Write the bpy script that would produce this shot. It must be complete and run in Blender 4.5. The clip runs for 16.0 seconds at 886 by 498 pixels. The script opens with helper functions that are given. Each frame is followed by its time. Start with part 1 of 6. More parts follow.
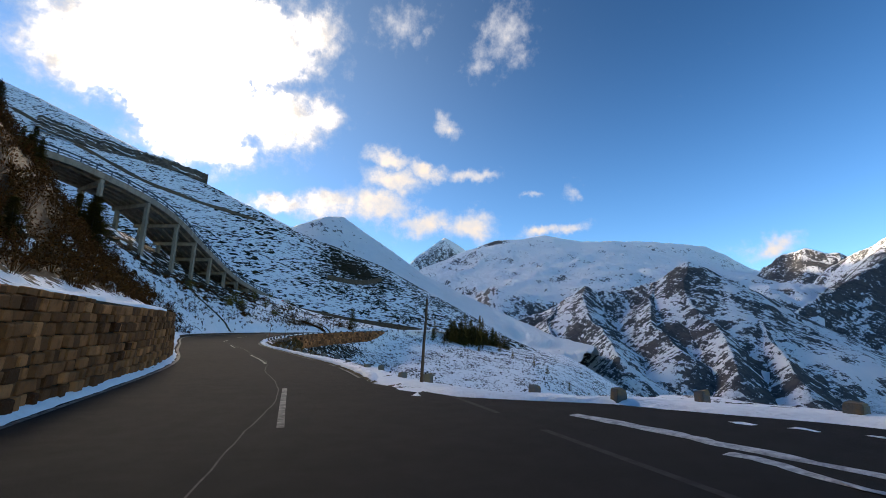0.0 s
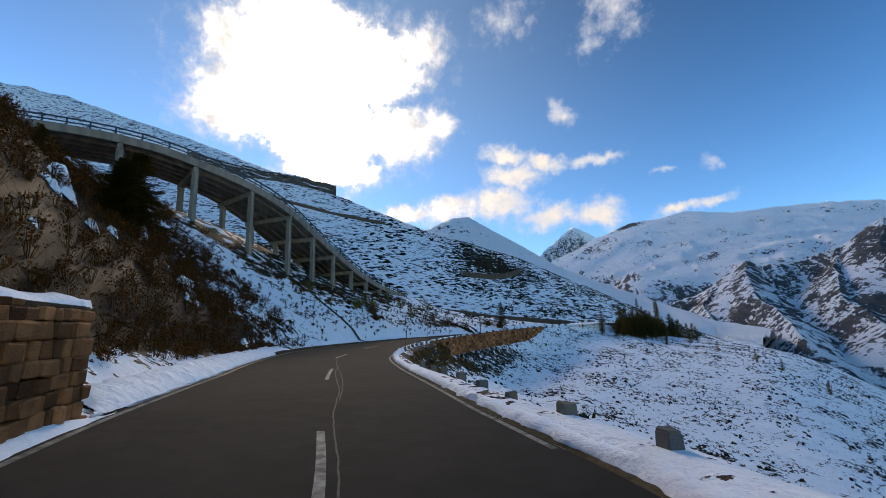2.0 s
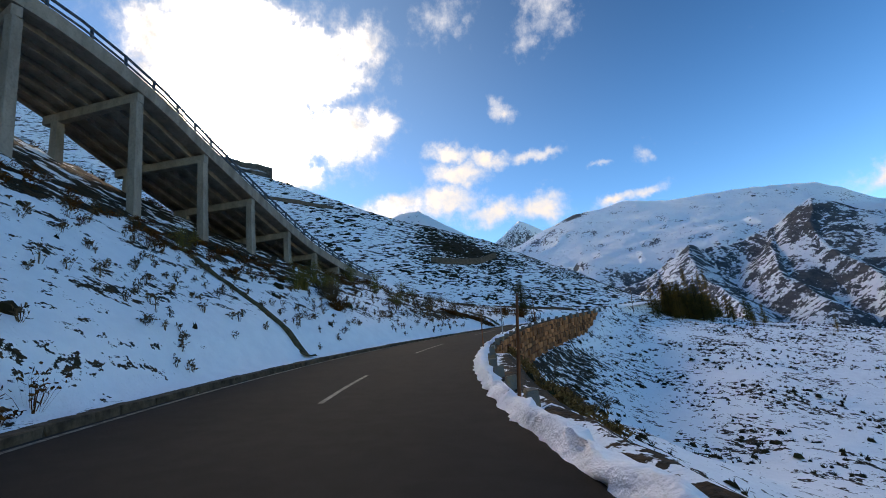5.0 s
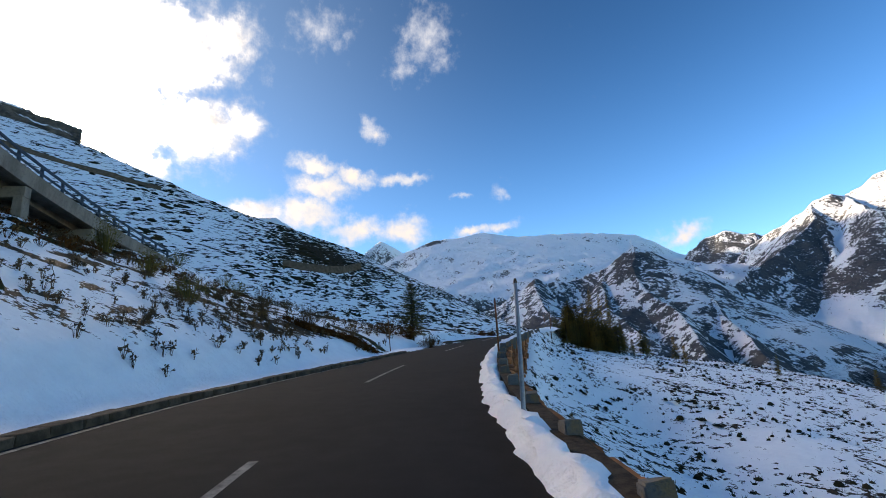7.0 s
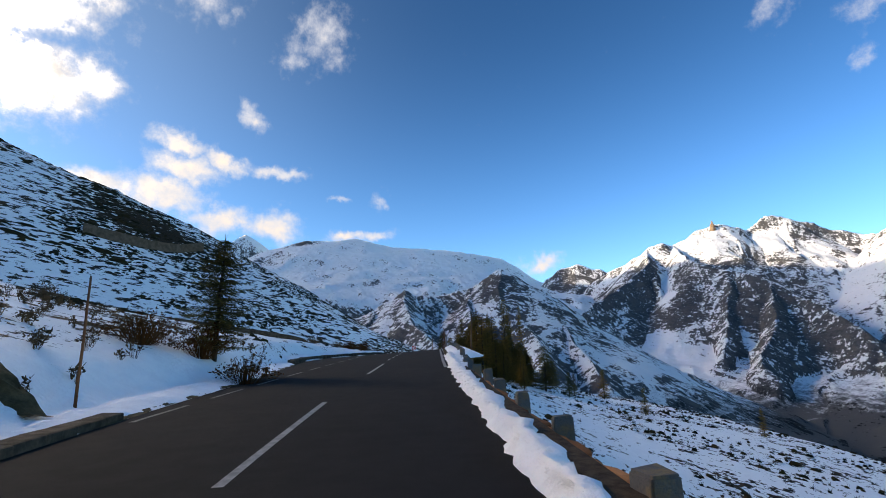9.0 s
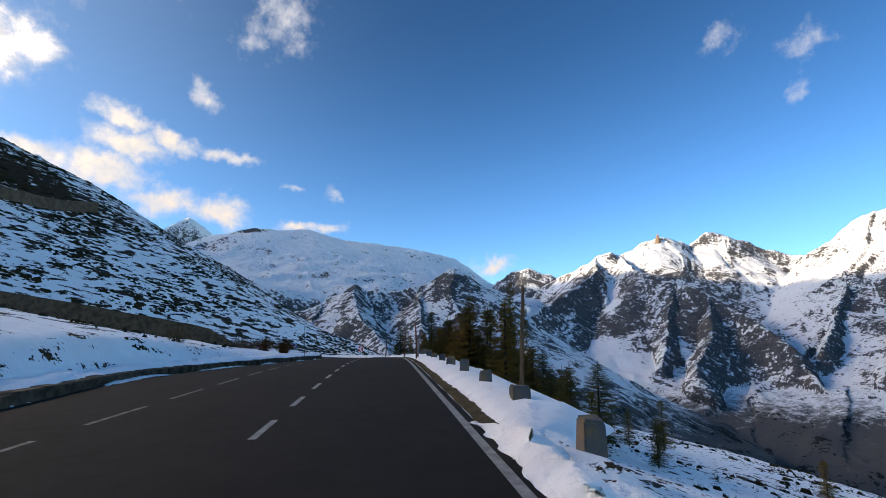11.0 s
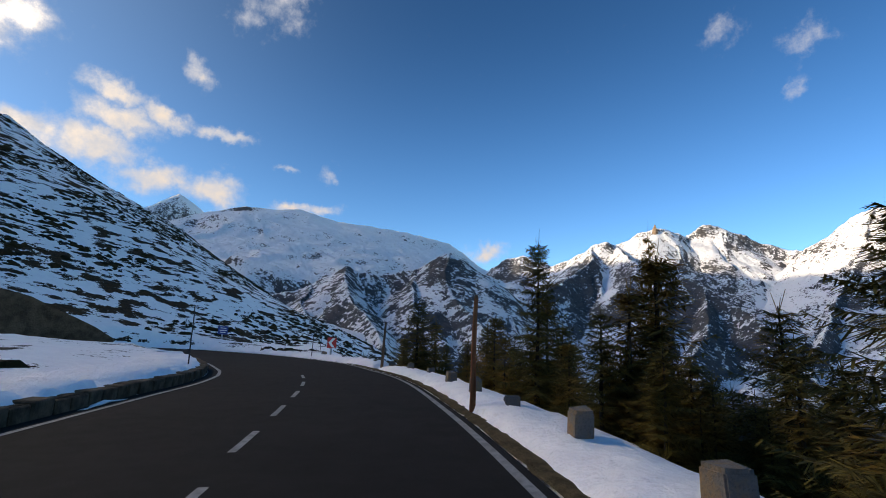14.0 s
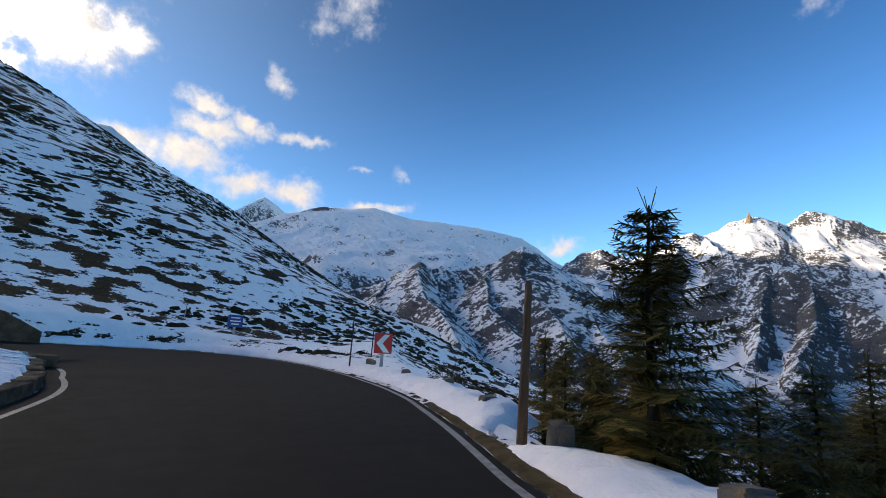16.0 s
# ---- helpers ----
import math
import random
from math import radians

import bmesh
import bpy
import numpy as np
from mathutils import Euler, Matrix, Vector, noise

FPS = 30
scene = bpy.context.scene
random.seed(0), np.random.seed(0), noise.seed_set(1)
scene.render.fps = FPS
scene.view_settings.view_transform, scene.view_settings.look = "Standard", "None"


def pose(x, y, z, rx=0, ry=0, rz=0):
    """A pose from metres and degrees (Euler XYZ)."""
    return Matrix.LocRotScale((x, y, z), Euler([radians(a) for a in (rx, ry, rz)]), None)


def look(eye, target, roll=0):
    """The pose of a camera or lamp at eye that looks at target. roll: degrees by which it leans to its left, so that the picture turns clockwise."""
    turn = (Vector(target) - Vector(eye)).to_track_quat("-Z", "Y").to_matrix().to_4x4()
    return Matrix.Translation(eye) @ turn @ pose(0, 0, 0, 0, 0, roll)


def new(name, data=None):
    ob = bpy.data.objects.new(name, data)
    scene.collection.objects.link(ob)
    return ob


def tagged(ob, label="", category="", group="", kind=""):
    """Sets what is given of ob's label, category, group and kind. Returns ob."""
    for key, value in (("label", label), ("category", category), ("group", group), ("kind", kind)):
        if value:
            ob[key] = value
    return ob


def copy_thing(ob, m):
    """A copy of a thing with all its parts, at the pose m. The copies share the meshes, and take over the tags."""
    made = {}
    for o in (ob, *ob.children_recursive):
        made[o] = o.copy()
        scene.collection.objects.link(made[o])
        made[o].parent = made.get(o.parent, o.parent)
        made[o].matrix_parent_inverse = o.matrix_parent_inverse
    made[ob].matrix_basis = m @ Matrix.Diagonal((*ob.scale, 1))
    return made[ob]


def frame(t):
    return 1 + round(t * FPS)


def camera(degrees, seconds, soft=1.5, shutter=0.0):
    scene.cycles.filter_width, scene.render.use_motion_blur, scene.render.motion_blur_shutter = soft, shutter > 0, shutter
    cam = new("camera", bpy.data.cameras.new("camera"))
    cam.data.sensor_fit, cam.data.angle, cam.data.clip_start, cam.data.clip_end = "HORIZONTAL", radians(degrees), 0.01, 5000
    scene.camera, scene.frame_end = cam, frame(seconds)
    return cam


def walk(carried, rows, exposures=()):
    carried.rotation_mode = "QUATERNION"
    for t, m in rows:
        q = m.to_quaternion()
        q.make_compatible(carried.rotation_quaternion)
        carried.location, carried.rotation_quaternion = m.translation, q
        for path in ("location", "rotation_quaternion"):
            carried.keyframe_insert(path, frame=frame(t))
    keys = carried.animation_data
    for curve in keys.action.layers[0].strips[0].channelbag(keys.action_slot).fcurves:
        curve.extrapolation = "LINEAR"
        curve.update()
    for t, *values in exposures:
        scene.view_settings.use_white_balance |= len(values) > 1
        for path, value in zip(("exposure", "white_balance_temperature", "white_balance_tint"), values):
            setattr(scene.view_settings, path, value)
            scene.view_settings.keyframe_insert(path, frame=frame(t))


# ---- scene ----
# A mountain pass road in early snow. x right, y along the drive, z up, metres.
cam = camera(84.6, 16.0, soft=0.9)
walk(cam, [
    (0.0, pose(0.000, 0.000, 1.500, 102.871, -0.969, -0.320)),
    (0.5, pose(-1.075, 5.490, 1.776, 102.781, -0.624, 4.538)),
    (1.0, pose(-2.577, 10.735, 2.046, 102.743, -0.110, 8.987)),
    (1.5, pose(-4.444, 15.777, 2.319, 102.733, 0.903, 12.790)),
    (2.0, pose(-6.619, 20.702, 2.605, 102.764, 2.055, 15.543)),
    (2.5, pose(-9.028, 25.665, 2.925, 102.810, 3.195, 17.088)),
    (3.0, pose(-11.575, 30.746, 3.271, 102.820, 4.221, 17.471)),
    (3.5, pose(-14.170, 35.965, 3.609, 102.368, 4.936, 17.371)),
    (4.0, pose(-16.721, 41.298, 3.915, 101.986, 5.438, 16.205)),
    (4.5, pose(-19.083, 46.729, 4.207, 101.945, 5.769, 13.749)),
    (5.0, pose(-21.108, 52.235, 4.519, 102.259, 5.942, 10.139)),
    (5.5, pose(-22.691, 57.792, 4.876, 102.691, 5.910, 5.868)),
    (6.0, pose(-23.811, 63.374, 5.267, 102.760, 5.509, 1.784)),
    (6.5, pose(-24.474, 68.986, 5.670, 102.911, 4.852, -2.592)),
    (7.0, pose(-24.654, 74.649, 6.098, 103.109, 4.139, -7.141)),
    (7.5, pose(-24.343, 80.345, 6.552, 103.303, 3.389, -11.693)),
    (8.0, pose(-23.574, 85.977, 7.004, 103.411, 2.558, -16.055)),
    (8.5, pose(-22.422, 91.427, 7.440, 103.494, 1.770, -19.911)),
    (9.0, pose(-20.996, 96.661, 7.854, 103.548, 0.885, -23.155)),
    (9.5, pose(-19.389, 101.742, 8.248, 103.592, 0.230, -25.585)),
    (10.0, pose(-17.619, 106.797, 8.629, 103.521, -0.334, -27.353)),
    (10.5, pose(-15.701, 111.926, 9.001, 103.425, -0.815, -28.557)),
    (11.0, pose(-13.646, 117.201, 9.371, 103.344, -1.218, -29.313)),
    (11.5, pose(-11.475, 122.657, 9.744, 103.269, -1.555, -29.757)),
    (12.0, pose(-9.214, 128.280, 10.121, 103.142, -1.845, -30.042)),
    (12.5, pose(-6.900, 133.993, 10.489, 102.848, -2.113, -30.339)),
    (13.0, pose(-4.592, 139.650, 10.796, 102.467, -2.350, -30.634)),
    (13.5, pose(-2.323, 145.163, 11.042, 102.082, -2.578, -30.707)),
    (14.0, pose(-0.111, 150.484, 11.225, 101.716, -2.747, -30.439)),
    (14.5, pose(1.988, 155.537, 11.358, 101.450, -2.899, -29.622)),
    (15.0, pose(3.858, 160.224, 11.447, 101.227, -3.032, -28.000)),
    (15.5, pose(5.390, 164.473, 11.505, 100.999, -3.219, -25.472)),
    (16.0, pose(6.542, 168.287, 11.541, 100.807, -3.361, -21.962)),
], exposures=((0, 1.38), (3, 1.40), (6, 1.52), (10, 1.42), (12.5, 1.28), (14.5, 1.10), (16, 1.38)))

# ---- light ----
SUN_AZ, SUN_EL = -80.0, 10.0   # degrees from +y towards +x, and above the horizon


def toward(az, el):
    a, e = radians(az), radians(el)
    return Vector((math.sin(a) * math.cos(e), math.cos(a) * math.cos(e), math.sin(e)))


sun_data = bpy.data.lights.new("sun", "SUN")
sun_data.energy, sun_data.angle, sun_data.color = 2.7, radians(0.5), (1.0, 0.79, 0.54)
sun_lamp = new("sun", sun_data)
sun_lamp.matrix_world = look(toward(SUN_AZ, SUN_EL) * 900, (0, 0, 0))

world = bpy.data.worlds.new("alpine_sky")
scene.world = world
world.use_nodes = True


class Nodes:
    """Short hands for building a node tree."""

    def __init__(self, tree):
        self.t = tree
        tree.nodes.clear()

    def n(self, kind, ins=(), **props):
        node = self.t.nodes.new(kind)
        for k, v in props.items():
            setattr(node, k, v)
        for k, v in (ins.items() if isinstance(ins, dict) else enumerate(ins)):
            if v is None:
                continue
            if hasattr(v, "is_linked"):
                self.t.links.new(v, node.inputs[k])
            else:
                node.inputs[k].default_value = v
        return node

    def math(self, op, a, b=None, c=None, clamp=False):
        return self.n("ShaderNodeMath", (a, b, c), operation=op, use_clamp=clamp).outputs[0]

    def ramp(self, v, lo, hi, a=0.0, b=1.0, smooth=True):
        node = self.n("ShaderNodeMapRange", (v, lo, hi, a, b), interpolation_type="SMOOTHSTEP" if smooth else "LINEAR")
        return node.outputs[0]

    def mix(self, f, a, b):
        node = self.n("ShaderNodeMix", data_type="RGBA")
        for k, v in ((0, f), (6, a), (7, b)):
            if hasattr(v, "is_linked"):
                self.t.links.new(v, node.inputs[k])
            else:
                node.inputs[k].default_value = (*v, 1.0)[:4] if k else v
        return node.outputs[2]

    def noise(self, vec, scale, detail=4.0, rough=0.55, dist=0.0):
        node = self.n("ShaderNodeTexNoise", {"Scale": scale, "Detail": detail, "Roughness": rough, "Distortion": dist})
        if vec is not None:
            self.t.links.new(vec, node.inputs["Vector"])
        return node.outputs[0]

    def scaled(self, vec, x, y, z):
        node = self.n("ShaderNodeMapping")
        node.inputs["Scale"].default_value = (x, y, z)
        self.t.links.new(vec, node.inputs[0])
        return node.outputs[0]


# clouds: azimuth, elevation, half width, half height in degrees, tilt, weight
CLOUDS = (
    (-34, 31, 9, 6.5, 0, 1.3), (-24, 33, 8, 4.5, 10, 1.15), (-29, 25.5, 6.5, 5.5, 0, 1.2), (-20.0, 25.8, 5.0, 3.4, 0, 1.05), (-41, 27.5, 5, 3.5, 0, .95), (-33, 37, 9, 3, 0, 1.05), (-40, 34, 5, 4, 0, 1.0), (-26, 21.8, 4, 2.4, 0, .9),
    (-15.2, 27.2, 2.6, 2.0, 20, .85), (-17.5, 35.0, 4.0, 2.6, 10, .95),
    (0.4, 26.9, 1.9, 1.1, -30, .8), (-6.6, 22.9, 3.0, 1.0, -12, .92), (-2.2, 21.9, 3.0, 1.0, -12, .90), (3.6, 21.2, 3.6, .75, 5, .78), (-6.0, 20.6, 3.4, 1.5, 0, .98), (-19, 16.8, 5, 1.0, 2, .9), (-14, 17.3, 4.5, 1.6, 4, 1.0), (-8, 17.8, 3.8, 1.9, 0, 1.0),
    (-2, 15.6, 3.6, 1.4, 0, .95), (3.4, 15.6, 2.9, 1.7, 0, 1.0), (12.3, 14.9, 3.2, .75, 4, .8), (15.4, 15.1, 2.0, .7, 5, .75), (35, 11.4, 2.4, 1.0, 8, .85),
    (-6, 37.5, 4.0, 2.6, 0, .52), (8, 36.4, 3.4, 3.4, 50, .60), (4.5, 33.6, 2.6, 1.6, 35, .50), (10.9, 19.1, 1.5, .5, 5, .58), (15.9, 18.9, 1.1, 1.0, 40, .6),
    (62, 32.6, 2.0, 1.7, 20, .42), (69, 29.8, 2.2, 1.7, 15, .50), (68, 26.0, 1.3, .9, 20, .46),
)


def build_world():
    k = Nodes(world.node_tree)
    way = k.n("ShaderNodeTexCoord").outputs["Generated"]
    sky = k.n("ShaderNodeTexSky", sky_type="NISHITA", sun_disc=False, sun_elevation=radians(SUN_EL), sun_rotation=radians(SUN_AZ),
              altitude=1800.0, air_density=1.0, dust_density=0.3, ozone_density=2.0)
    xyz = k.n("ShaderNodeSeparateXYZ", (way,)).outputs
    az = k.math("MULTIPLY", k.math("ARCTAN2", xyz[0], xyz[1]), 57.2958)
    el = k.math("MULTIPLY", k.math("ARCSINE", xyz[2]), 57.2958)
    plane = k.n("ShaderNodeCombineXYZ", (az, el, 0.0)).outputs[0]
    warp = k.n("ShaderNodeTexNoise", {"Vector": plane, "Scale": 0.28, "Detail": 5.0, "Roughness": 0.6}).outputs["Color"]
    push = k.n("ShaderNodeVectorMath", (warp, (0.5, 0.5, 0.5)), operation="SUBTRACT").outputs[0]
    push = k.n("ShaderNodeVectorMath", {0: push, "Scale": 4.0}, operation="SCALE").outputs[0]
    bent = k.n("ShaderNodeSeparateXYZ", (k.n("ShaderNodeVectorMath", (plane, push), operation="ADD").outputs[0],)).outputs
    total = None
    for a, e, w, h, tilt, weight in CLOUDS:
        c, s = math.cos(radians(tilt)), math.sin(radians(tilt))
        dx, dy = k.math("SUBTRACT", bent[0], a), k.math("SUBTRACT", bent[1], e)
        u = k.math("ADD", k.math("MULTIPLY", dx, c / w), k.math("MULTIPLY", dy, s / w))
        v = k.math("ADD", k.math("MULTIPLY", dx, -s / h), k.math("MULTIPLY", dy, c / h))
        r2 = k.math("ADD", k.math("MULTIPLY", u, u), k.math("MULTIPLY", v, v))
        g = k.math("MULTIPLY", k.math("EXPONENT", k.math("MULTIPLY", r2, -0.8)), weight)
        total = g if total is None else k.math("MAXIMUM", total, g)
    fine = k.noise(plane, 0.55, 8.0, 0.62)
    dens = k.math("ADD", total, k.math("MULTIPLY", k.math("SUBTRACT", fine, 0.5), 1.05))
    mask = k.ramp(dens, 0.16, 0.92)
    thick = k.ramp(dens, 0.5, 1.15)
    # the great cloud hides the bright part of the sky and glows through
    da, de = k.math("SUBTRACT", az, -30.0), k.math("SUBTRACT", el, 29.0)
    glow = k.math("EXPONENT", k.math("MULTIPLY", k.math("ADD", k.math("MULTIPLY", da, da), k.math("MULTIPLY", de, de)), -0.006))
    ca, ce = k.math("SUBTRACT", bent[0], -30.0), k.math("SUBTRACT", bent[1], 29.5)
    core = k.ramp(k.math("ADD", k.math("MULTIPLY", ca, ca), k.math("MULTIPLY", ce, ce)), 150.0, 5.0)
    fold = k.noise(plane, 0.30, 8.0, 0.65)
    shade = k.mix(k.math("MULTIPLY", thick, k.ramp(fold, 0.30, 0.66)), (0.30, 0.30, 0.32), (0.44, 0.36, 0.285))
    shade = k.mix(k.math("MULTIPLY", glow, k.ramp(dens, 0.35, 0.95)), shade, k.mix(k.ramp(fold, 0.34, 0.60), (0.42, 0.36, 0.29), (1.9, 1.62, 1.3)))
    shade = k.mix(k.math("MULTIPLY", core, k.math("MULTIPLY", core, thick)), shade, (21.0, 17.0, 12.6))
    deep = k.n("ShaderNodeHueSaturation", {"Hue": 0.508, "Saturation": 1.24, "Color": sky.outputs[0]})
    pale = k.n("ShaderNodeVectorMath", {0: deep.outputs[0], "Scale": k.ramp(el, 4.0, 42.0, 1.42, 0.74)}, operation="SCALE")
    halo = k.math("EXPONENT", k.math("MULTIPLY", k.math("ADD", k.math("MULTIPLY", da, da), k.math("MULTIPLY", de, de)), -0.0011))
    veil = k.n("ShaderNodeVectorMath", {0: (0.75, 0.92, 1.05), "Scale": halo}, operation="SCALE")
    pale = k.n("ShaderNodeVectorMath", (pale.outputs[0], veil.outputs[0]), operation="ADD")
    blue = k.n("ShaderNodeBackground", {"Color": pale.outputs[0], "Strength": 0.096})
    cloud = k.n("ShaderNodeBackground", {"Color": shade, "Strength": 1.0})
    both = k.n("ShaderNodeMixShader", (mask, blue.outputs[0], cloud.outputs[0]))
    k.n("ShaderNodeOutputWorld", (both.outputs[0],))


build_world()

# ---- materials ----


def material(name, build):
    m = bpy.data.materials.new(name)
    m.use_nodes = True
    k = Nodes(m.node_tree)
    k.pos = k.n("ShaderNodeNewGeometry").outputs["Position"]
    k.up = k.n("ShaderNodeSeparateXYZ", (k.n("ShaderNodeNewGeometry").outputs["Normal"],)).outputs[2]
    k.obj = k.n("ShaderNodeTexCoord").outputs["Object"]
    k.rnd = k.n("ShaderNodeObjectInfo").outputs["Random"]
    colour, rough, bump, dist = build(k)[:4]
    dull = hasattr(rough, "is_linked") or rough >= 0.74
    out = k.n("ShaderNodeBsdfPrincipled", {"Roughness": rough, "Specular IOR Level": 0.08 if dull else 0.3})
    if hasattr(colour, "is_linked"):
        m.node_tree.links.new(colour, out.inputs["Base Color"])
    else:
        out.inputs["Base Color"].default_value = (*colour, 1.0)
    if bump is not None:
        b = k.n("ShaderNodeBump", {"Height": bump, "Distance": dist, "Strength": 1.0})
        m.node_tree.links.new(b.outputs[0], out.inputs["Normal"])
    k.n("ShaderNodeOutputMaterial", (out.outputs[0],))
    k.bsdf = out
    return m


def mat_ground(k):
    scrub = k.n("ShaderNodeAttribute", attribute_name="scrub").outputs["Fac"]
    ledge, russet, wood = (k.n("ShaderNodeAttribute", attribute_name=n).outputs["Fac"] for n in ("ledge", "russet", "wood"))
    big, mid = k.noise(k.scaled(k.pos, 0.8, 0.8, 2.6), 0.22, 3.0), k.noise(k.scaled(k.pos, 0.9, 0.9, 1.0), 1.7, 4.0, 0.6)
    shelf = k.noise(k.scaled(k.pos, 0.40, 0.40, 1.2), 1.2, 5.0, 0.56)
    tiny = k.noise(k.scaled(k.pos, 0.9, 0.9, 1.2), 6.0, 3.0, 0.6)
    form = k.math("ADD", k.math("MULTIPLY", shelf, ledge), k.math("MULTIPLY", mid, k.math("SUBTRACT", 1.0, ledge)))
    v = k.math("ADD", k.math("MULTIPLY", big, 0.35), k.math("ADD", k.math("MULTIPLY", form, k.math("ADD", 0.56, k.math("MULTIPLY", ledge, 0.16))), k.math("MULTIPLY", tiny, k.math("SUBTRACT", 0.32, k.math("MULTIPLY", ledge, 0.14)))))
    bare = k.ramp(k.math("ADD", v, k.math("MULTIPLY", scrub, 0.40)), 0.726, 0.750)
    hue = k.noise(k.pos, 2.2, 4.0)
    grass = k.mix(k.ramp(hue, 0.35, 0.65), (0.026, 0.020, 0.009), (0.075, 0.040, 0.014))
    grass = k.mix(k.ramp(tiny, 0.3, 0.7), (0.014, 0.012, 0.007), grass)
    grass = k.mix(k.math("MULTIPLY", russet, k.ramp(mid, 0.3, 0.6)), grass, (0.034, 0.013, 0.005))
    grass = k.mix(wood, grass, (0.010, 0.011, 0.010))
    snow = k.mix(k.ramp(mid, 0.3, 0.7), (0.88, 0.88, 0.89), (0.94, 0.94, 0.94))
    h = k.math("ADD", k.math("MULTIPLY", mid, 0.5), k.math("MULTIPLY", k.noise(k.pos, 9.0, 5.0), 0.25))
    return k.mix(bare, snow, grass), 0.75, h, 0.25


def mat_rockface(k):
    turn = k.n("ShaderNodeMapping", {"Vector": k.pos, "Rotation": (0.0, radians(-42), 0.0)}).outputs[0]
    turn = k.scaled(turn, 1.0, 1.0, 4.0)
    streak, mid, tiny = k.noise(turn, 0.030, 9.0, 0.72), k.noise(k.pos, 0.034, 10.0, 0.74), k.noise(k.scaled(k.pos, 1, 1, .5), 0.13, 6.0, 0.7)
    v = k.math("ADD", k.math("ADD", k.math("MULTIPLY", streak, 0.28), k.math("MULTIPLY", mid, 0.34)), k.math("MULTIPLY", tiny, 0.40))
    bias = k.n("ShaderNodeAttribute", attribute_name="bare").outputs["Fac"]
    bare = k.ramp(k.math("ADD", k.math("SUBTRACT", v, 0.51), bias), -0.018, 0.018)
    height = k.n("ShaderNodeSeparateXYZ", (k.pos,)).outputs[2]
    wood = k.ramp(k.math("ADD", height, k.math("MULTIPLY", k.math("SUBTRACT", mid, 0.5), 220.0)), -40.0, -95.0)
    # rock tones are raised to carry the bluish haze of distance
    rock = k.mix(k.ramp(tiny, 0.3, 0.7), (0.042, 0.046, 0.053), (0.115, 0.117, 0.122))
    rock = k.mix(k.ramp(mid, 0.45, 0.65), rock, (0.125, 0.118, 0.110))
    rock = k.mix(k.math("MULTIPLY", k.ramp(streak, 0.5, 0.62), 0.5), rock, (0.055, 0.056, 0.060))
    snow = k.mix(k.ramp(mid, 0.3, 0.7), (0.86, 0.88, 0.90), (0.93, 0.935, 0.94))
    c = k.mix(bare, snow, rock)
    c = k.mix(k.math("MULTIPLY", wood, 0.9), c, (0.012, 0.013, 0.012))
    return c, 0.8, k.math("ADD", mid, k.math("MULTIPLY", tiny, 0.5)), 8.0


def mat_asphalt(k):
    big, mid, grain = k.noise(k.pos, 0.35, 3.0), k.noise(k.scaled(k.pos, 1, 1, 1), 2.5, 4.0), k.noise(k.pos, 90.0, 2.0)
    c = k.mix(k.ramp(big, 0.25, 0.75), (0.0132, 0.0122, 0.0114), (0.0178, 0.0164, 0.0152))
    c = k.mix(k.math("MULTIPLY", k.ramp(grain, 0.35, 0.7), 0.4), c, (0.030, 0.028, 0.026))
    return c, k.ramp(mid, 0.3, 0.7, 0.92, 1.0), grain, 0.003


def mat_simple(c1, c2, scale, rough, dist, detail=5.0, stretch=(1, 1, 1)):
    def build(k):
        v = k.noise(k.scaled(k.pos, *stretch), scale, detail, 0.6)
        tiny = k.noise(k.pos, scale * 7, 4.0)
        c = k.mix(k.ramp(v, 0.32, 0.68), c1, c2)
        c = k.mix(k.math("MULTIPLY", k.ramp(tiny, 0.45, 0.75), 0.35), c, tuple(x * 0.55 for x in c1))
        return c, rough, k.math("ADD", v, k.math("MULTIPLY", tiny, 0.5)), dist
    return build


M_GROUND = material("snowy_meadow", mat_ground)
M_FACE = material("snowy_rock", mat_rockface)
M_ASPHALT = material("asphalt", mat_asphalt)
def mat_snow(k):
    big, mid, tiny = k.noise(k.pos, 1.3, 3.0), k.noise(k.pos, 5.0, 4.0, 0.6), k.noise(k.pos, 26.0, 3.0)
    c = k.mix(k.ramp(big, 0.3, 0.7), (0.86, 0.87, 0.89), (0.94, 0.94, 0.94))
    c = k.mix(k.math("MULTIPLY", k.ramp(mid, 0.60, 0.72), 0.25), c, (0.62, 0.58, 0.53))
    return c, 0.75, k.math("ADD", big, k.math("ADD", k.math("MULTIPLY", mid, 0.45), k.math("MULTIPLY", tiny, 0.06))), 0.16


M_SNOW = material("snow", mat_snow)
M_PAINT = material("road_paint", mat_simple((0.17, 0.168, 0.16), (0.33, 0.32, 0.30), 6.0, 0.7, 0.002))
M_CONCRETE = material("concrete", mat_simple((0.21, 0.170, 0.130), (0.33, 0.275, 0.215), 1.1, 0.85, 0.02, stretch=(1, 1, 0.35)))
M_STONE = material("granite", mat_simple((0.16, 0.15, 0.145), (0.30, 0.28, 0.25), 5.0, 0.85, 0.02))
M_WOOD = material("weathered_wood", mat_simple((0.10, 0.06, 0.035), (0.22, 0.13, 0.075), 9.0, 0.8, 0.01, stretch=(1, 1, 0.08)))
M_METAL = material("galvanised_steel", mat_simple((0.25, 0.26, 0.27), (0.38, 0.39, 0.40), 4.0, 0.5, 0.002))

# ---- plan ----
def smooth(a, b, x):
    t = np.clip((x - a) / (b - a), 0, 1)
    return t * t * (3 - 2 * t)


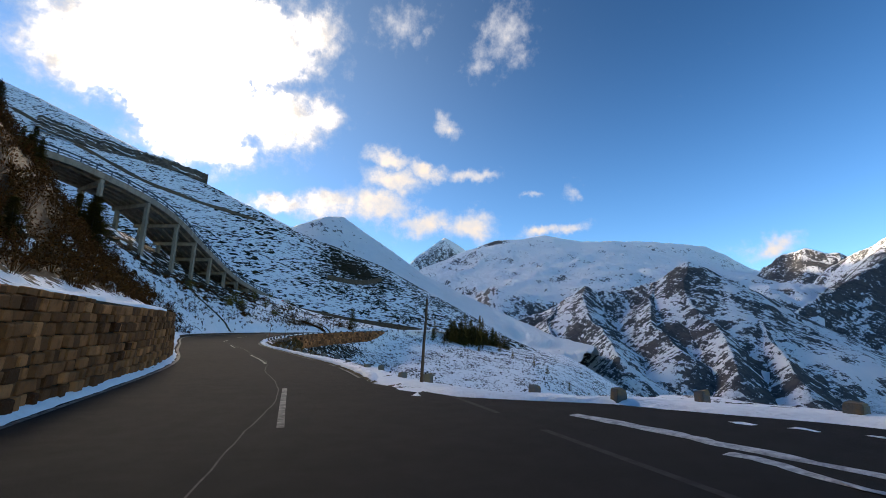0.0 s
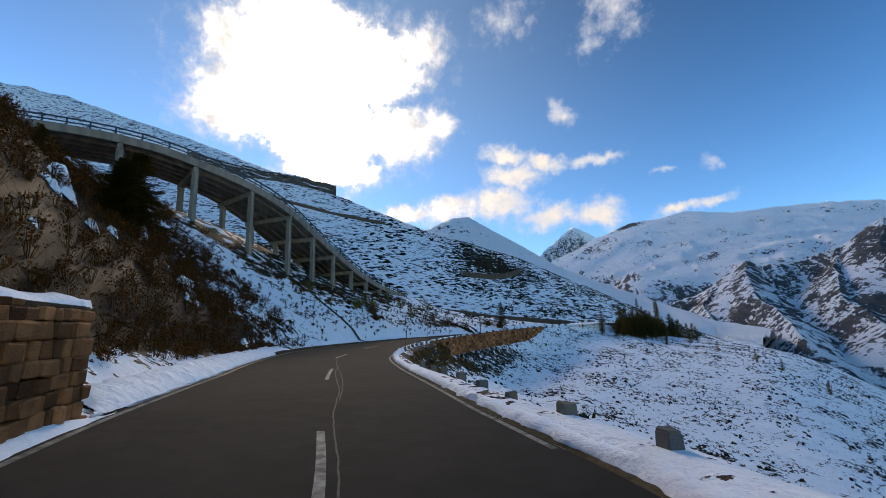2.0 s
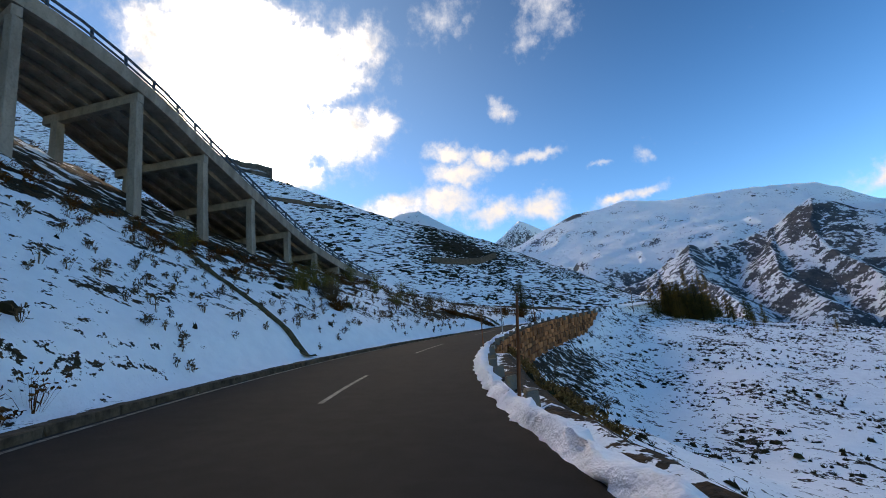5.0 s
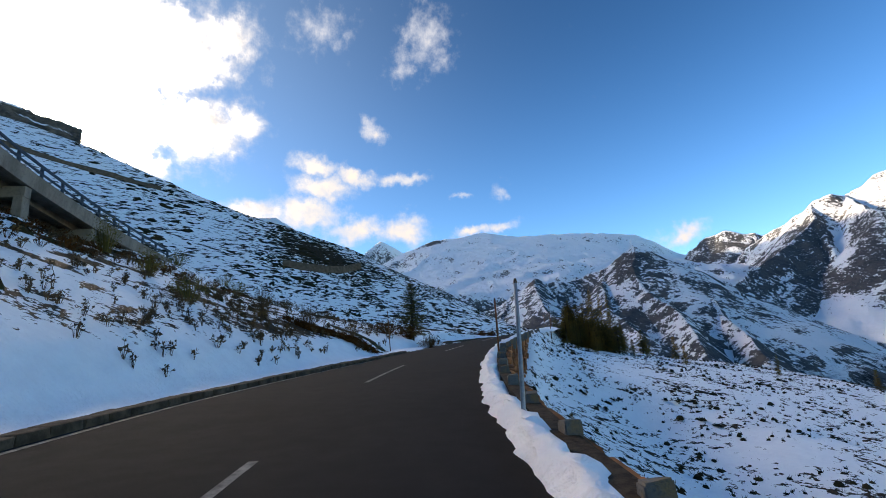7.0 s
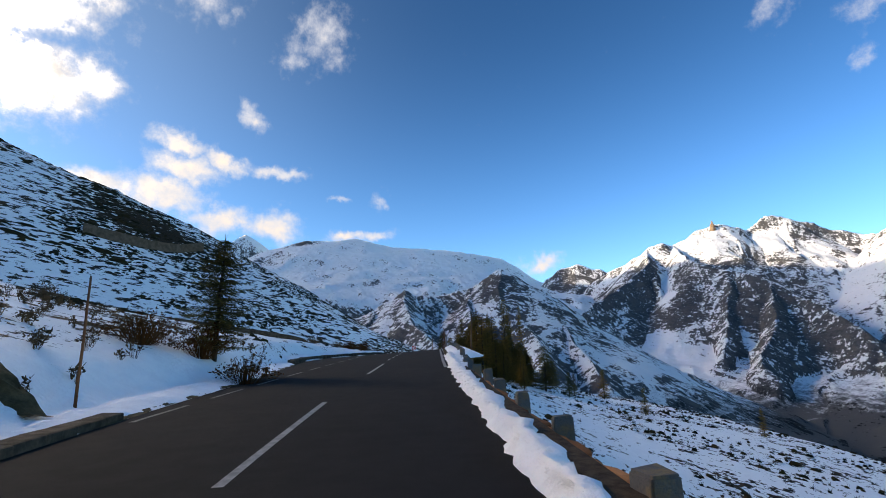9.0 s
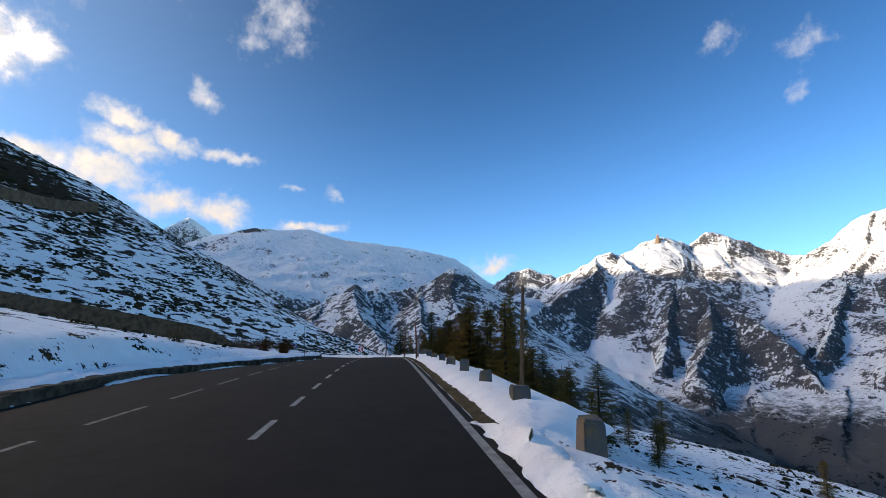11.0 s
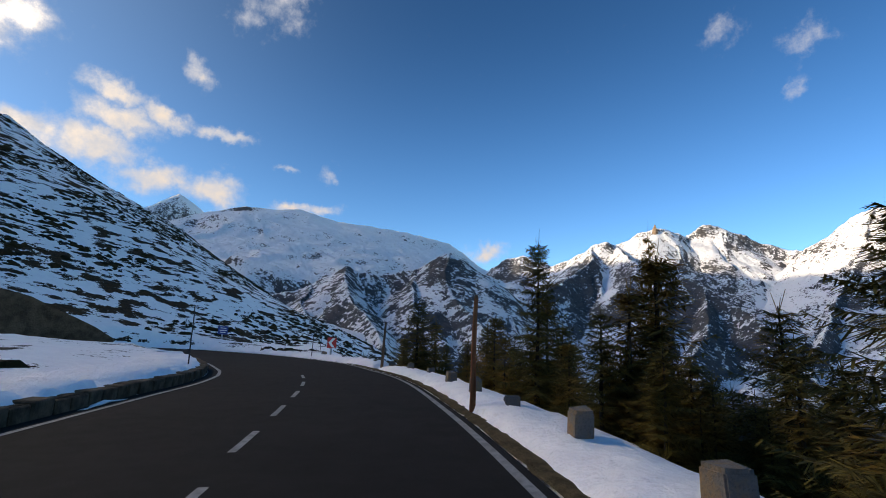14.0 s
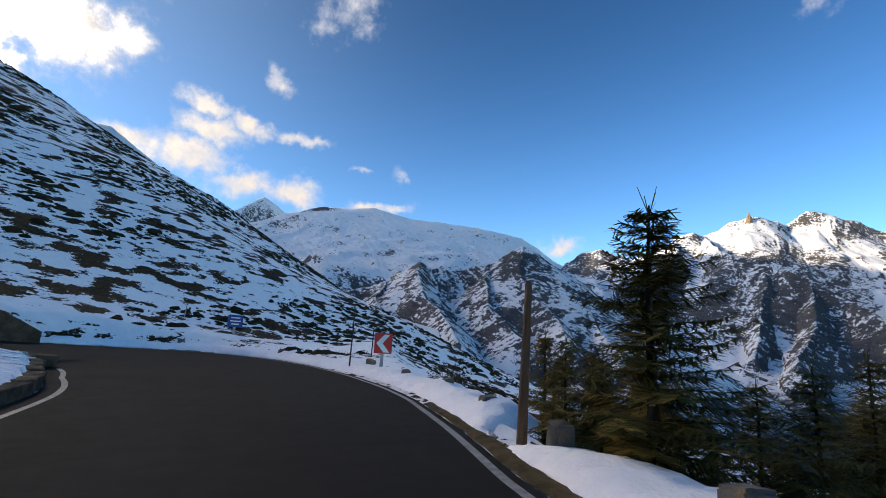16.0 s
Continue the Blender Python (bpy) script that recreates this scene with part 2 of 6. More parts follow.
def spline(pts, step=0.5):
    """A dense curve through control rows, by centripetal-free Catmull-Rom."""
    p = np.array(pts, float)
    p = np.vstack([2 * p[0] - p[1], p, 2 * p[-1] - p[-2]])
    out = []
    for i in range(1, len(p) - 2):
        n = max(2, int(np.linalg.norm(p[i + 1, :2] - p[i, :2]) / step))
        u = (np.arange(n) / n)[:, None]
        a, b, c, d = p[i - 1], p[i], p[i + 1], p[i + 2]
        out.append(0.5 * (2 * b + (c - a) * u + (2 * a - 5 * b + 4 * c - d) * u * u + (3 * b - a - 3 * c + d) * u ** 3))
    return np.vstack(out + [p[-2:-1]])


# centre of the carriageway: x, y, z, cross fall (rise to the right per metre)
LOWER = spline((
    (16.0, -42, -2.6, .03), (7.6, -21, -1.35, .05), (-1.58, -0.21, -0.09, .055), (-8.17, 20.07, 1.10, .0), (-13.16, 30.05, 1.84, -.03), (-18.36, 40.62, 2.52, -.055), (-22.83, 51.76, 3.15, -.065),
    (-25.58, 63.19, 3.88, -.06), (-26.40, 74.78, 4.68, -.045), (-25.24, 86.38, 5.54, -.018), (-22.56, 97.24, 6.34, .013), (-19.11, 107.45, 7.07, .036), (-15.10, 117.88, 7.79, .05),
    (-10.64, 128.96, 8.52, .06), (-6.01, 140.31, 9.18, .065), (-1.54, 151.13, 9.55, .06), (2.41, 160.80, 9.75, .05), (5.6, 170.5, 9.88, .04), (7.0, 180.5, 9.95, .03), (6.8, 186.3, 9.98, .02), (5.0, 191.4, 10.0, .02),
    (1.7, 194.3, 10.05, .02), (-2.3, 194.2, 10.25, .02), (-7.0, 191.9, 10.7, .01), (-13.4, 188.5, 11.2, .0), (-19.8, 184.9, 11.8, .0), (-25.0, 181.5, 12.3, .0)))
UPPER = spline(((-25.0, 181.5, 12.3, 0), (-33, 171, 13.1, 0), (-40, 155, 14.1, 0), (-44.5, 135, 15.2, 0), (-46.5, 115, 16.5, 0), (-46.9, 105, 17.3, 0), (-46.8, 97, 18.3, 0), (-46.7, 83, 21.4, 0), (-46.6, 77, 22.9, 0), (-47.3, 71.5, 24.2, 0), (-48.9, 67.7, 25.2, 0), (-50.7, 64.8, 25.9, 0),
               (-52.8, 61.6, 26.5, 0), (-56, 58.7, 27.0, 0), (-62, 55, 27.6, 0), (-70, 52, 28.2, 0)))
HALF = 3.15          # half the carriageway
HALF_UP = 3.4
WIDE_R = np.interp(LOWER[:, 1], (-60, 36, 60, 84, 300), (1.1, 1.1, .4, 0, 0))          # extra width on the right
bend = np.clip((np.arange(len(LOWER)) - int(np.argmin(abs(LOWER[:, 1] - 174)))) / 24, 0, 1)
knots = [int(np.argmin((LOWER[:, 0] - x) ** 2 + (LOWER[:, 1] - y) ** 2)) for x, y in ((6.8, 186.3), (5.0, 191.4), (1.7, 194.3), (-2.3, 194.2), (-7, 191.9))]
WIDE_R = WIDE_R + np.where(np.arange(len(LOWER)) < knots[0], 1.2 * bend, np.interp(np.arange(len(LOWER)), knots, (1.2, 1.8, 3.2, 1.6, .4)))
ARC = np.r_[0, np.cumsum(np.linalg.norm(np.diff(LOWER[:, :2], axis=0), axis=1))]
WIDE_R = WIDE_R + np.interp(ARC, (165, 190, 205, 216, 229, 233, 237, 241, 245, 249), (0, .15, .30, .36, .38, .22, -.05, -.4, -.4, 0))
WIDE_L = np.interp(ARC, (85, 95, 104, 115, 125, 136, 146, 154), (-.6, 0, .65, .85, .95, .95, .5, 0)) + np.interp(ARC, (150, 158, 168, 178, 188, 192, 199, 204, 210, 217, 221, 224, 228, 231, 234, 238, 243, 300), (0, .7, 1.4, 3.0, 4.6, 5.0, 3.8, 2.8, 1.9, 1.6, 1.42, 1.12, .92, 1.0, 1.3, 1.65, 2.3, 1.6))


def frames(line):
    t = np.gradient(line[:, :2], axis=0)
    t /= np.linalg.norm(t, axis=1)[:, None]
    return t, np.stack([t[:, 1], -t[:, 0]], 1)      # along, to the right


def nearest(line, x, y):
    """For many places: index on the line, offset to its right, and how far past its ends."""
    t, r = frames(line)
    idx = np.empty(len(x), int)
    for a in range(0, len(x), 4000):
        d = (x[a:a + 4000, None] - line[None, ::2, 0]) ** 2 + (y[a:a + 4000, None] - line[None, ::2, 1]) ** 2
        idx[a:a + 4000] = d.argmin(1) * 2
    idx = np.minimum(idx, len(line) - 1)
    dx, dy = x - line[idx, 0], y - line[idx, 1]
    return idx, dx * r[idx, 0] + dy * r[idx, 1], dx * t[idx, 0] + dy * t[idx, 1]


def wave(x, y, seed):
    """Cheap smooth noise about -1 to 1 from a few turned sines."""
    rng = np.random.RandomState(seed)
    v = np.zeros_like(x)
    for i in range(7):
        a, k, p = rng.uniform(0, 6.28), rng.uniform(0.5, 2.2), rng.uniform(0, 6.28)
        v += np.sin((x * math.cos(a) + y * math.sin(a)) * k + p + 1.3 * np.sin((x * math.sin(a) - y * math.cos(a)) * k * 0.7 + p))
    return v / 4.5


CUT = int(np.argmin(abs(LOWER[:, 1] - 172) + 1000 * (LOWER[:, 0] < 0)))   # the drive ends about here; the bend follows


# lie of the land: gains of the slopes
FAR_RISE, FACE_X, FACE_RISE, BACK_FALL, BANK_FALL, BRINK, FACE_BEND = 0.247, 0.603, 0.648, 0.217, 0.186, 0.5, -0.0014
CREST = ((-400, -50, -42, -30, -20, -13, -7, 0, 8, 15, 24, 30, 60, 220), (-100, 13.5, 16.3, 20.4, 24.8, 29.0, 32.5, 37.2, 41.0, 44.4, 49.2, 52.4, 62, 132))   # metres along, height


def natural(x, y):
    """The lie of the land before the road was cut."""
    low = LOWER[:CUT]
    i, lat, past = nearest(low, x, y)
    base = low[i, 2] + np.where(i >= CUT - 3, 0.02 * past, 0)
    yy = low[i, 1]
    q = np.maximum(-lat - 4.3, 0)
    k = np.interp(yy, (-40, 30, 70, 85, 100, 120, 150, 170), (1.0, .95, .86, .66, .48, .26, .15, .06))
    turn = np.interp(yy, (0, 70, 110, 150), (18, 18, 30, 60))
    rise = k * np.minimum(q, turn) + FAR_RISE * np.maximum(q - turn, 0) - 0.12 * np.maximum(q - 160, 0)
    rise *= smooth(0, 2.5, q)
    rise += np.interp(yy, (-40, 34, 54), (3.6, 3.6, 0)) * np.exp(-((q - 9) / 5.5) ** 2)
    p = np.maximum(lat - 3.6, 0)
    cap = np.interp(yy, (-10, 8, 25, 60, 95, 118, 130, 175), (0.3, 1.0, 3.5, 7.0, 5.5, 3.0, 2.2, 2.0))
    soft = cap * (1 - np.exp(-0.62 * p / np.maximum(cap, .3))) + BANK_FALL * p
    brink = np.interp(yy, (-10, 40, 90, 130, 150, 175), (70, 75, 70, 60, 60, 70)) * BRINK
    soft += 0.55 * np.maximum(p - brink, 0) ** 2 / (np.maximum(p - brink, 0) + 12)
    z = base + rise - soft
    # the spur in front: a face towards the road, a back that falls away, a crest between them
    u = -FACE_X * x + math.sqrt(1 - FACE_X ** 2) * (y - 203)
    face = 10.0 + FACE_RISE * u - FACE_BEND * np.clip(u - 40, 0, 200) ** 2
    along, over = -0.8 * (x + 13) + 0.6 * (y - 241), 0.6 * (x + 13) + 0.8 * (y - 241)
    back = np.interp(along, *CREST) - BACK_FALL * over
    spur = -np.logaddexp(-face / 2.5, -back / 2.5) * 2.5
    z = np.logaddexp(z / 1.5, spur / 1.5) * 1.5
    return np.maximum(z, -220 + 0.03 * np.hypot(x, y))


def wall_top(s):
    return np.interp(s, (40, 52, 76), (2.5, 2.35, 1.95))


def land(x, y):
    z = natural(x, y)
    z = z + 0.10 * wave(x * 1.1, y * 1.1, 3) * smooth(4, 9, np.abs(nearest(LOWER, x, y)[1])) + 0.5 * wave(x * .14, y * .14, 5) * smooth(10, 40, np.hypot(x + 20, y - 90) * .3)
    z += 2.2 * wave(x * .03, y * .03, 8) * smooth(50, 120, np.hypot(x + 15, y - 110))
    i, lat, past = nearest(LOWER, x, y)
    road = LOWER[i, 2] + LOWER[i, 3] * lat
    a = np.where(lat > 0, lat - WIDE_R[i], -lat - WIDE_L[i]) + 3 * np.maximum(np.abs(past) - 1.5, 0)
    bank = np.where(lat < 0, 1.6, 1.4)
    w = (1 - smooth(HALF + 0.7, HALF + 0.7 + bank, a))
    z = z * (1 - w) + (road - 0.06 + 0.16 * smooth(HALF + .1, HALF + 0.7, a)) * w
    s = ARC[i]
    # held up behind the stone wall; dropped below the valley-side wall; open apron by the lay-by
    held = smooth(38, 42, s) * (1 - smooth(76.0, 76.8, s))
    z = np.where(held > 0, z * (1 - held) + held * np.where(lat < -3.5, np.maximum(z, road + wall_top(s) - .12 + .55 * np.maximum(-lat - 3.3, 0)), z), z)
    drop = smooth(122, 131, s) * (1 - smooth(158, 170, s)) * smooth(2.7, 3.1, lat) * (1 - smooth(9, 20, lat))
    z = z - 2.1 * drop
    apron = (1 - smooth(55, 60, s)) * smooth(3.5, 4.5, lat) * (1 - smooth(11.5, 14.5, lat))
    z = z * (1 - apron) + (road - .07) * apron
    j, lat2, past2 = nearest(UPPER, x, y)
    up_on = np.interp(UPPER[j, 1], (38, 50, 108, 122), (1, 0, 0, 1))
    b = np.abs(lat2) + 3 * np.maximum(np.abs(past2) - 1.5, 0)
    w2 = (1 - smooth(HALF_UP + .6, HALF_UP + 5.0, b)) * up_on
    z = z * (1 - w2) + (UPPER[j, 2] - 0.06) * w2
    # under the viaduct the slope keeps clear of the deck
    clear = (1 - smooth(5, 9, b)) * (1 - up_on)
    return np.where(clear > 0, np.minimum(z, UPPER[j, 2] - 2.2 + (1 - clear) * 30), z)


def height(x, y):
    return float(land(np.array([x], float), np.array([y], float))[0])


# ---- building helpers ----
def mesh_object(name, verts, faces, mat, parent=None, label="", smooth_shade=False):
    me = bpy.data.meshes.new(name)
    me.from_pydata([tuple(v) for v in verts], [], [tuple(f) for f in faces])
    if smooth_shade:
        me.polygons.foreach_set("use_smooth", [True] * len(me.polygons))
    if mat:
        me.materials.append(mat)
    ob = new(name, me)
    if parent:
        ob.parent = parent
    if label:
        ob["label"] = label
    return ob


def part(name, bm, mat, parent=None, label="", smooth_shade=False):
    me = bpy.data.meshes.new(name)
    bm.normal_update()
    bm.to_mesh(me)
    bm.free()
    if smooth_shade:
        me.polygons.foreach_set("use_smooth", [True] * len(me.polygons))
    me.materials.append(mat)
    ob = new(name, me)
    if parent:
        ob.parent = parent
    if label:
        ob["label"] = label
    return ob


def empty(name, m, label, category, group="", kind=""):
    ob = new(name)
    ob.matrix_world = m
    return tagged(ob, label, category, group, kind)


def grid_faces(nu, nv, offset=0, closed=False):
    return [(offset + i * nv + j, offset + i * nv + (j + 1) % nv, offset + (i + 1) * nv + (j + 1) % nv, offset + (i + 1) * nv + j)
            for i in range(nu - 1) for j in range(nv if closed else nv - 1)]


def strip(name, line, lats, lifts, mat, a=0, b=None, parent=None, label="", smooth_shade=True, jitter=0.0):
    """A long sheet along a line: lats to the right, lifts above the road's plane."""
    t, r = frames(line)
    L = line[a:b]
    rr = r[a:b]
    V = []
    for i in range(len(L)):
        for la, li in zip(lats, lifts):
            V.append((L[i, 0] + rr[i, 0] * la, L[i, 1] + rr[i, 1] * la, L[i, 2] + L[i, 3] * la + li + (random.uniform(-jitter, jitter) if jitter else 0)))
    return mesh_object(name, V, [f[::-1] for f in grid_faces(len(L), len(lats))], mat, parent, label, smooth_shade)


# ---- ground ----
def axis(core_a, core_b, step, far, growth):
    core = list(np.arange(core_a, core_b + 1e-6, step))
    s, v, hi = step, core_b, []
    while v < far:
        s *= growth
        v += s
        hi.append(v)
    s, v, lo = step, core_a, []
    while v > -far:
        s *= growth
        v -= s
        lo.append(v)
    return np.array(lo[::-1] + core + hi)


GX, GY = axis(-44, 36, 0.55, 4600, 1.07), axis(-12, 232, 0.6, 4600, 1.07)
xx, yy = [v.ravel() for v in np.meshgrid(GX, GY, indexing="ij")]
zz = land(xx, yy)
zz = zz - 260 * smooth(900, 2500, np.hypot(xx, yy))
ground = mesh_object("ground", np.stack([xx, yy, zz], 1), [f[::-1] for f in grid_faces(len(GX), len(GY))], M_GROUND, smooth_shade=True)
tagged(ground, "snow-covered alpine meadow with dark heather and grass tufts", "ground", kind="structure")
gi, glat, _ = nearest(LOWER[:CUT], xx, yy)
gy = LOWER[gi, 1]
scrub = 0.16 + 0.36 * smooth(62, 38, gy) * smooth(-4.5, -6.5, glat) * (1 - 0.5 * smooth(-30, -60, glat)) - 0.35 * smooth(-9, -6, glat) * smooth(60, 75, gy) * (glat < -2) * smooth(196, 186, yy)
scrub += 0.30 * smooth(3.6, 4.6, glat) * smooth(8.5, 6.5, glat) * smooth(40, 55, gy) * smooth(105, 95, gy)
scrub += .45 * np.exp(-((xx + 44) ** 2 / 200 + (yy - 238) ** 2 / 90)) + .28 * np.exp(-((gy - 101) ** 2 / 120 + (glat + 8.2) ** 2 / 3)) + .9 * smooth(-15, -45, zz)
scrub += .45 * smooth(62, 46, gy) * smooth(-4.2, -5.5, glat) * smooth(-34, -24, glat)
uj, ulat, _ = nearest(UPPER, xx, yy)
scrub += .26 * smooth(9, 5, np.abs(ulat)) * smooth(118, 105, UPPER[uj, 1]) + .05 * smooth(200, 208, yy) * (xx > -70) * (xx < 40) * (yy < 280)
ledge = np.clip( smooth(-5, -14, glat) * smooth(45, 70, gy) + smooth(196, 206, yy) * (xx < 60), 0, 1)
russet = smooth(62, 46, gy) * smooth(-4.2, -5.5, glat) * smooth(-60, -40, glat)
for kind, values in (("scrub", scrub), ("ledge", ledge), ("russet", russet), ("wood", smooth(-12, -40, zz))):
    at = ground.data.attributes.new(kind, "FLOAT", "POINT")
    at.data.foreach_set("value", values.astype(np.float32))

# ---- road ----
road_upper = tagged(strip("road_upper", UPPER, np.linspace(-HALF_UP + .4, HALF_UP - .4, 5), [0.0] * 5, M_ASPHALT), "grey asphalt of the upper road", "road", kind="structure")


# ---- mountains ----
def ridge_noise(x, y, seed, octaves=6):
    v, amp, out = 1.0, 1.0, np.zeros_like(x)
    for o in range(octaves):
        out += amp * (1 - np.abs(wave(x * v, y * v, seed + o * 11)))
        v *= 2.03
        amp *= 0.5
    return out / 2


def mountain(name, skyline, near, far_off, label, seed, rough, bare, drop=0.9, floor=-150.0, cols=420, rows=150, slant=1.0, gully=1.0):
    """A massif with its crest along a skyline of (azimuth, elevation, distance) and flanks that fall towards the valley and behind."""
    s = np.array(skyline, float)
    az = np.linspace(s[0, 0], s[-1, 0], cols)
    el, dist = np.interp(az, s[:, 0], s[:, 1]), np.interp(az, s[:, 0], s[:, 2])
    v = np.concatenate([np.linspace(0, 1, rows - 20), np.linspace(1.04, 1.5, 20)])
    A, V = np.meshgrid(np.radians(az), v, indexing="ij")
    D = dist[:, None] * (near + (1 - near) * np.minimum(V, 1)) + np.maximum(V - 1, 0) * 2 * far_off
    x, y = -10 + np.sin(A) * D, 80 + np.cos(A) * D
    crest = 8 + np.tan(np.radians(el)) * dist
    step = (az[-1] - az[0]) / cols
    bands = [crest]
    for wide in (1.2, 4.0, 9.0):
        g = np.exp(-0.5 * (np.arange(-3 * wide, 3 * wide + step, step) / wide) ** 2)
        n = len(g) // 2
        bands.append(np.convolve(np.pad(crest, n, mode="edge"), g / g.sum(), mode="same")[n:n + cols])
    depth = np.clip(1 - V, 0, 1) * 9
    lev = np.array((0, 0.45, 1.3, 3.0))
    stack = np.stack(bands, 0)
    f = np.interp(depth, lev, (0, 1, 2, 3))
    i0 = np.minimum(f.astype(int), 2)
    w = f - i0
    ci = np.arange(cols)[:, None]
    top = stack[i0, ci] * (1 - w) + stack[i0 + 1, ci] * w
    prof = np.where(V <= 1, np.minimum(V, 1) ** drop, 1 - np.maximum(V - 1, 0) * 1.6)
    z = floor + (top - floor) * prof
    sc = 6.0 / dist.mean()
    edge = np.where(V <= 1, np.minimum(1, 0.18 + 1.2 * (1 - np.minimum(V, 1)) ** 0.6), 0.4)
    warp_x, warp_y = x + 0.04 * dist.mean() * wave(x * sc, y * sc, seed + 90), y + 0.04 * dist.mean() * wave(x * sc, y * sc, seed + 91)
    z = z + (ridge_noise(warp_x * sc, warp_y * sc, seed) - 0.62) * rough * dist.mean() * 0.085 * edge
    # gullies that run down the flank, slanting
    gu = np.degrees(A) * 1.1 + slant * V * 6 + 0.8 * wave(x * sc * 2, y * sc * 2, seed + 40)
    z = z - np.abs(wave(gu, V * 1.5, seed + 77)) * gully * rough * dist.mean() * 0.012 * np.minimum(edge, 1)
    z = z - np.abs(wave(gu * 3.1 + wave(x * sc * 5, y * sc * 5, seed + 12), V * 4 + gu * .3, seed + 78)) * gully * rough * dist.mean() * 0.0065 * np.minimum(edge, 1)
    z = z + (ridge_noise(warp_x * sc * 5, warp_y * sc * 5, seed + 5, 5) - 0.6) * rough * dist.mean() * 0.020 * (0.25 + 0.75 * edge)
    ob = mesh_object(name, np.stack([x.ravel(), y.ravel(), z.ravel()], 1), [f[::-1] for f in grid_faces(cols, len(v))], M_FACE, smooth_shade=True)
    # bare rock where the flank is steep or swept by the wind: the wanted share of rock at each height sets the limit
    nrm = np.empty(len(x.ravel()) * 3, np.float32)
    ob.data.vertices.foreach_get("normal", nrm)
    nrm = nrm.reshape(-1, 3)
    steep = ((1 - np.abs(nrm[:, 2])) + 0.22 * (-0.8 * nrm[:, 0] - 0.3 * nrm[:, 1])).reshape(x.shape)
    share = np.clip(bare(np.degrees(A), V) * np.ones_like(A), .001, .999)
    limit = np.quantile(steep[V <= 1], 1 - share.ravel()).reshape(share.shape)
    at = ob.data.attributes.new("bare", "FLOAT", "POINT")
    at.data.foreach_set("value", np.clip(.40 * (steep - limit) + .13 * (share - .5), -.3, .25).ravel().astype(np.float32))
    return tagged(ob, label, "mountain", kind="structure")


mountain("mountain_far_cone", ((-6, 9, 4000), (-3, 12.0, 4000), (-0.6, 13.6, 4000), (0.4, 14.3, 4000), (2, 13.5, 4000), (4, 12.2, 4000), (8, 10, 4000)), .75, 300,
         "dark rocky peak half hidden in cloud", 3, .7, lambda a, v: .20, cols=120, rows=80)
mountain("mountain_snow_ridge", ((-14, 8, 3000), (-4, 9.5, 3000), (0, 11.5, 3000), (3, 12.6, 3000), (5.0, 13.3, 3000), (6.8, 14.1, 3000), (8.6, 14.2, 3000), (10, 14.3, 3000), (12.5, 14.5, 3000),
         (17, 13.6, 3000), (22, 13.2, 3000), (27, 12.6, 3000), (30, 12.2, 3000), (34, 9.5, 3000), (40, 7, 3000)), .34, 500, "broad snow-covered mountain ridge with few rocks", 21, .95,
         lambda a, v: .15 + .6 * smooth(.93, .98, v) * np.exp(-((a - 6.6) / 1.6) ** 2) + .10 * smooth(.5, .25, v), gully=.12)

